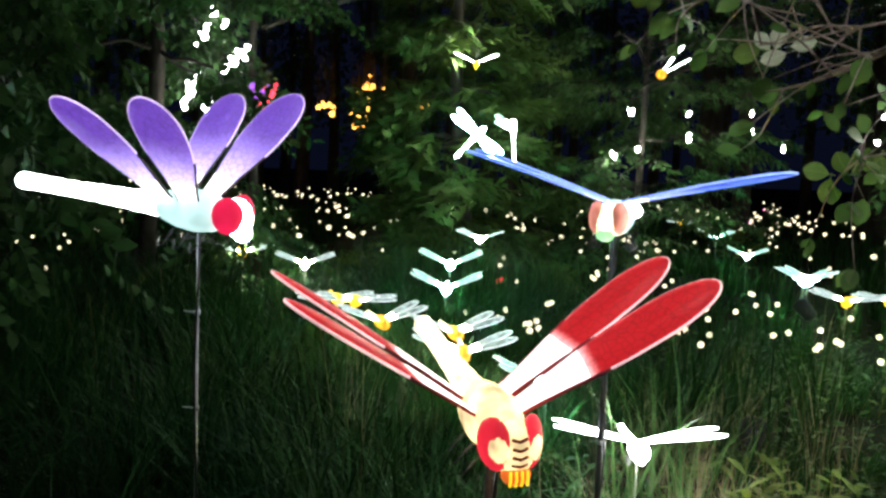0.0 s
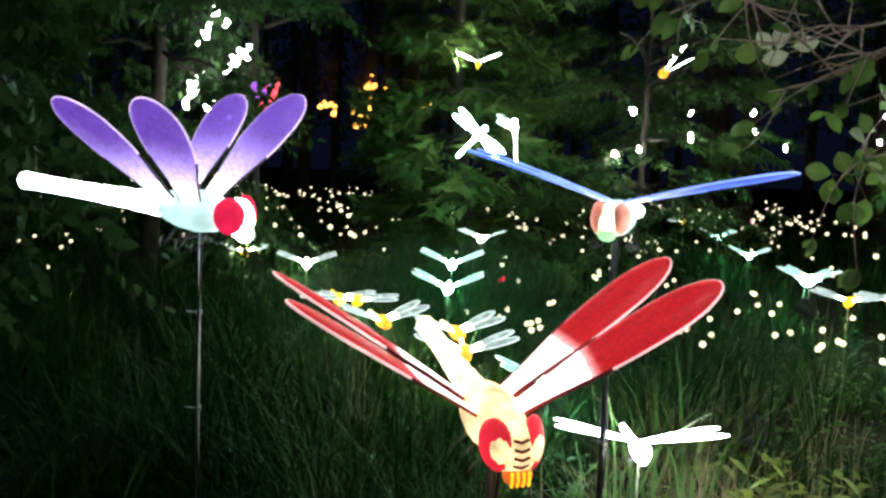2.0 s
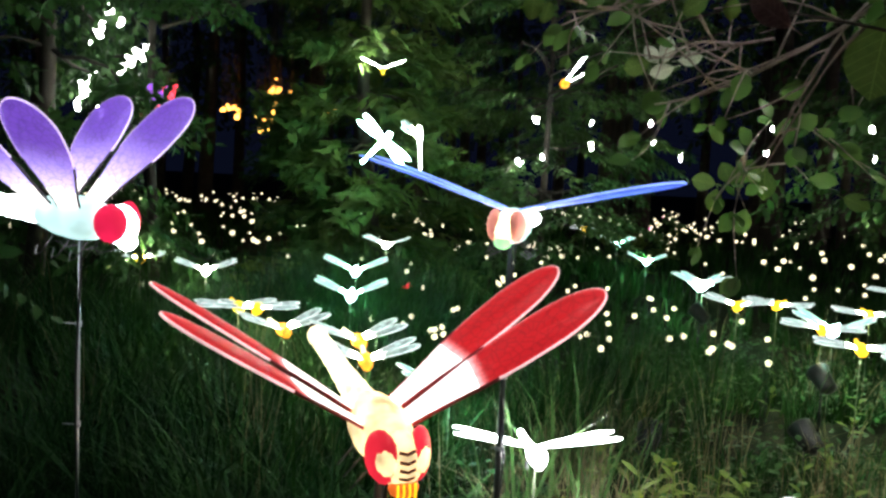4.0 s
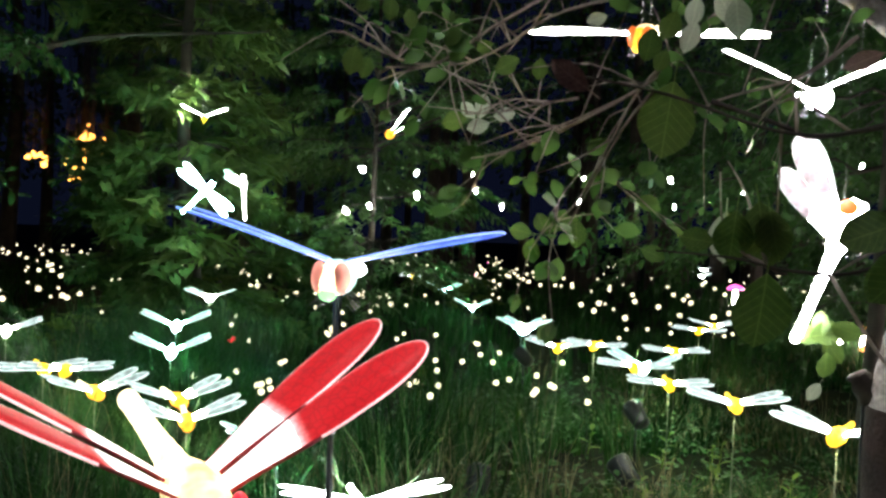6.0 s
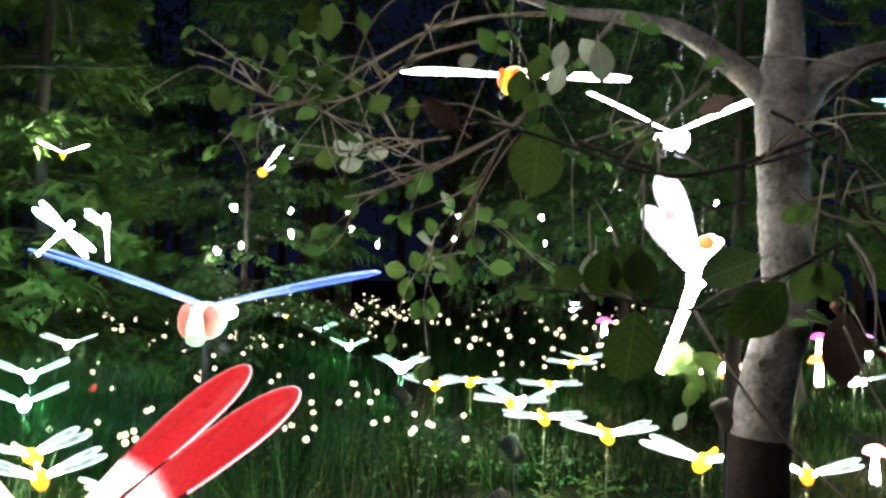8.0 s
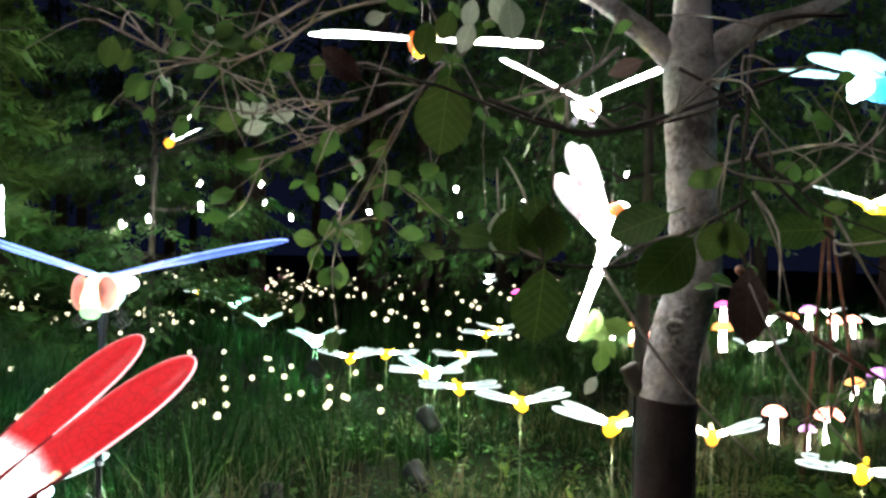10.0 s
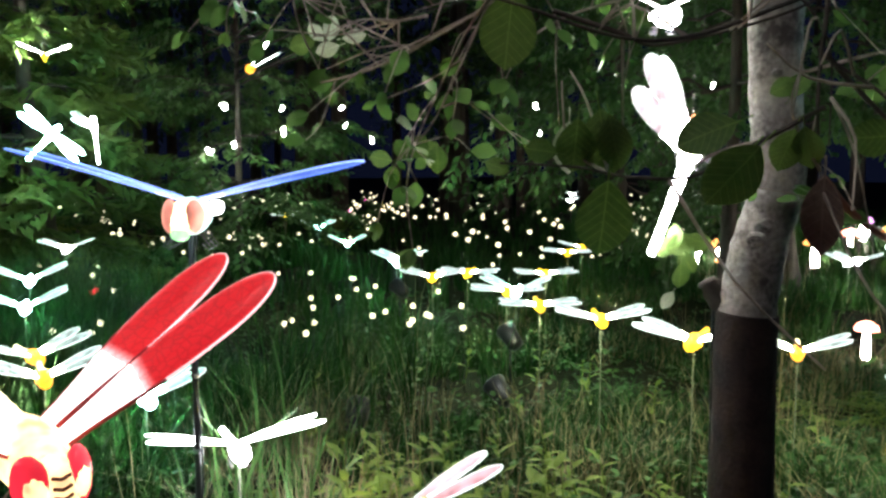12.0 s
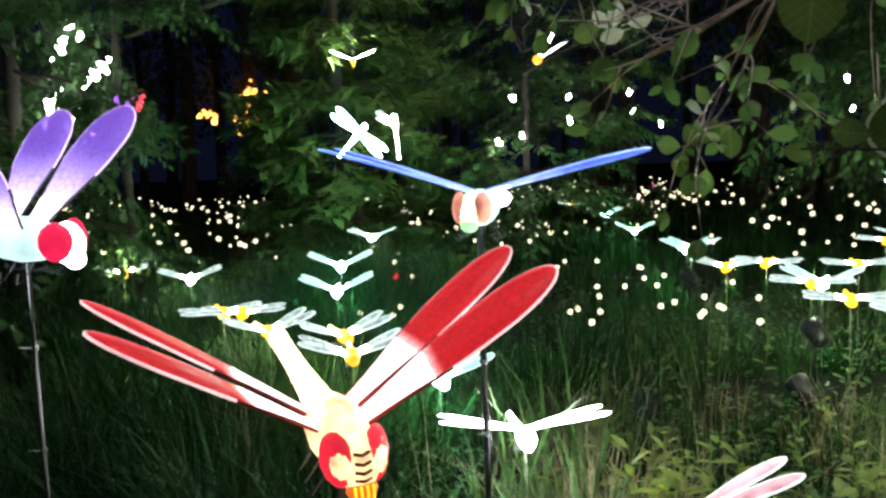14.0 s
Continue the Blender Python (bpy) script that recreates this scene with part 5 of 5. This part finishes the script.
# clump of tall grass lit by the aqua lanterns, and a shrub behind it
grass_patch("grass_tuft", 4200, lambda: (rng.gauss((0.115, 8.866, 0.200)[0], 0.5), rng.gauss((0.115, 8.866, 0.200)[1], 0.6)), lambda x, y: 0.60, 0.008, 0.7, M_grass, "tall grass tuft round the aqua dragonflies")
grass_patch("grass_tuft", 900, lambda: (rng.gauss((1.146, 4.562, 0.200)[0] + 0.1, 0.4), rng.gauss((1.146, 4.562, 0.200)[1] + 0.3, 0.3)), lambda x, y: 0.62, 0.009, 0.6, M_grass, "tall pale grass tuft behind the white dragonfly")
grass_patch("seed_stalk", 390, fan(2.3, 7.0, -25, 62), lambda x, y: 0.85, 0.004, 0.5, M_straw, "tall thin seed stalks rising from the grass")
grass_patch("straw_tuft", 700, lambda: (rng.gauss((1.199, 4.507, 0.100)[0], 0.35), rng.gauss((1.199, 4.507, 0.100)[1], 0.25)), lambda x, y: 0.42, 0.005, 1.3, M_straw, "pale dry stems round the white dragonfly")

grass_patch("grass_tuft", 150, lambda: (rng.gauss(0.88, 0.17), rng.gauss(3.22, 0.14)), lambda x, y: 0.72, 0.011, 0.55, M_lush, "broad-bladed bright grass tuft behind the white dragonfly")
grass_patch("straw_tuft", 420, lambda: (rng.gauss(1.02, 0.20), rng.gauss(2.98, 0.14)), lambda x, y: 0.50, 0.005, 1.1, M_straw, "tangled dry stems beside the white dragonfly")
# a few coloured bulbs among the warm ones
for at, mt, tone in (((10.670, 28.808, 0.420), L_magenta, "magenta"), ((6.568, 18.347, 0.420), L_red, "red"), ((0.597, 8.408, 0.420), L_red, "red"), ((7.371, 20.755, 0.420), L_magenta, "magenta"), ((0.627, 8.517, 0.420), L_red, "red"), ((6.233, 17.304, 0.420), L_red, "red"), ((10.209, 27.279, 0.420), L_magenta, "magenta")):
    root = thing("light_ball", at, "small " + tone + " light ball on a wire stem in the meadow", "light ball", "coloured light balls")
    part("bulb", egg((0, 0, 0), (0.026, 0.026, 0.026), 6, 8), mt, root)
    part("stem", tube([(0, 0, -0.02), (0.01, 0, -0.2), (0.0, 0.01, -0.52)], 0.002, 0.002, 3), M_black, root)
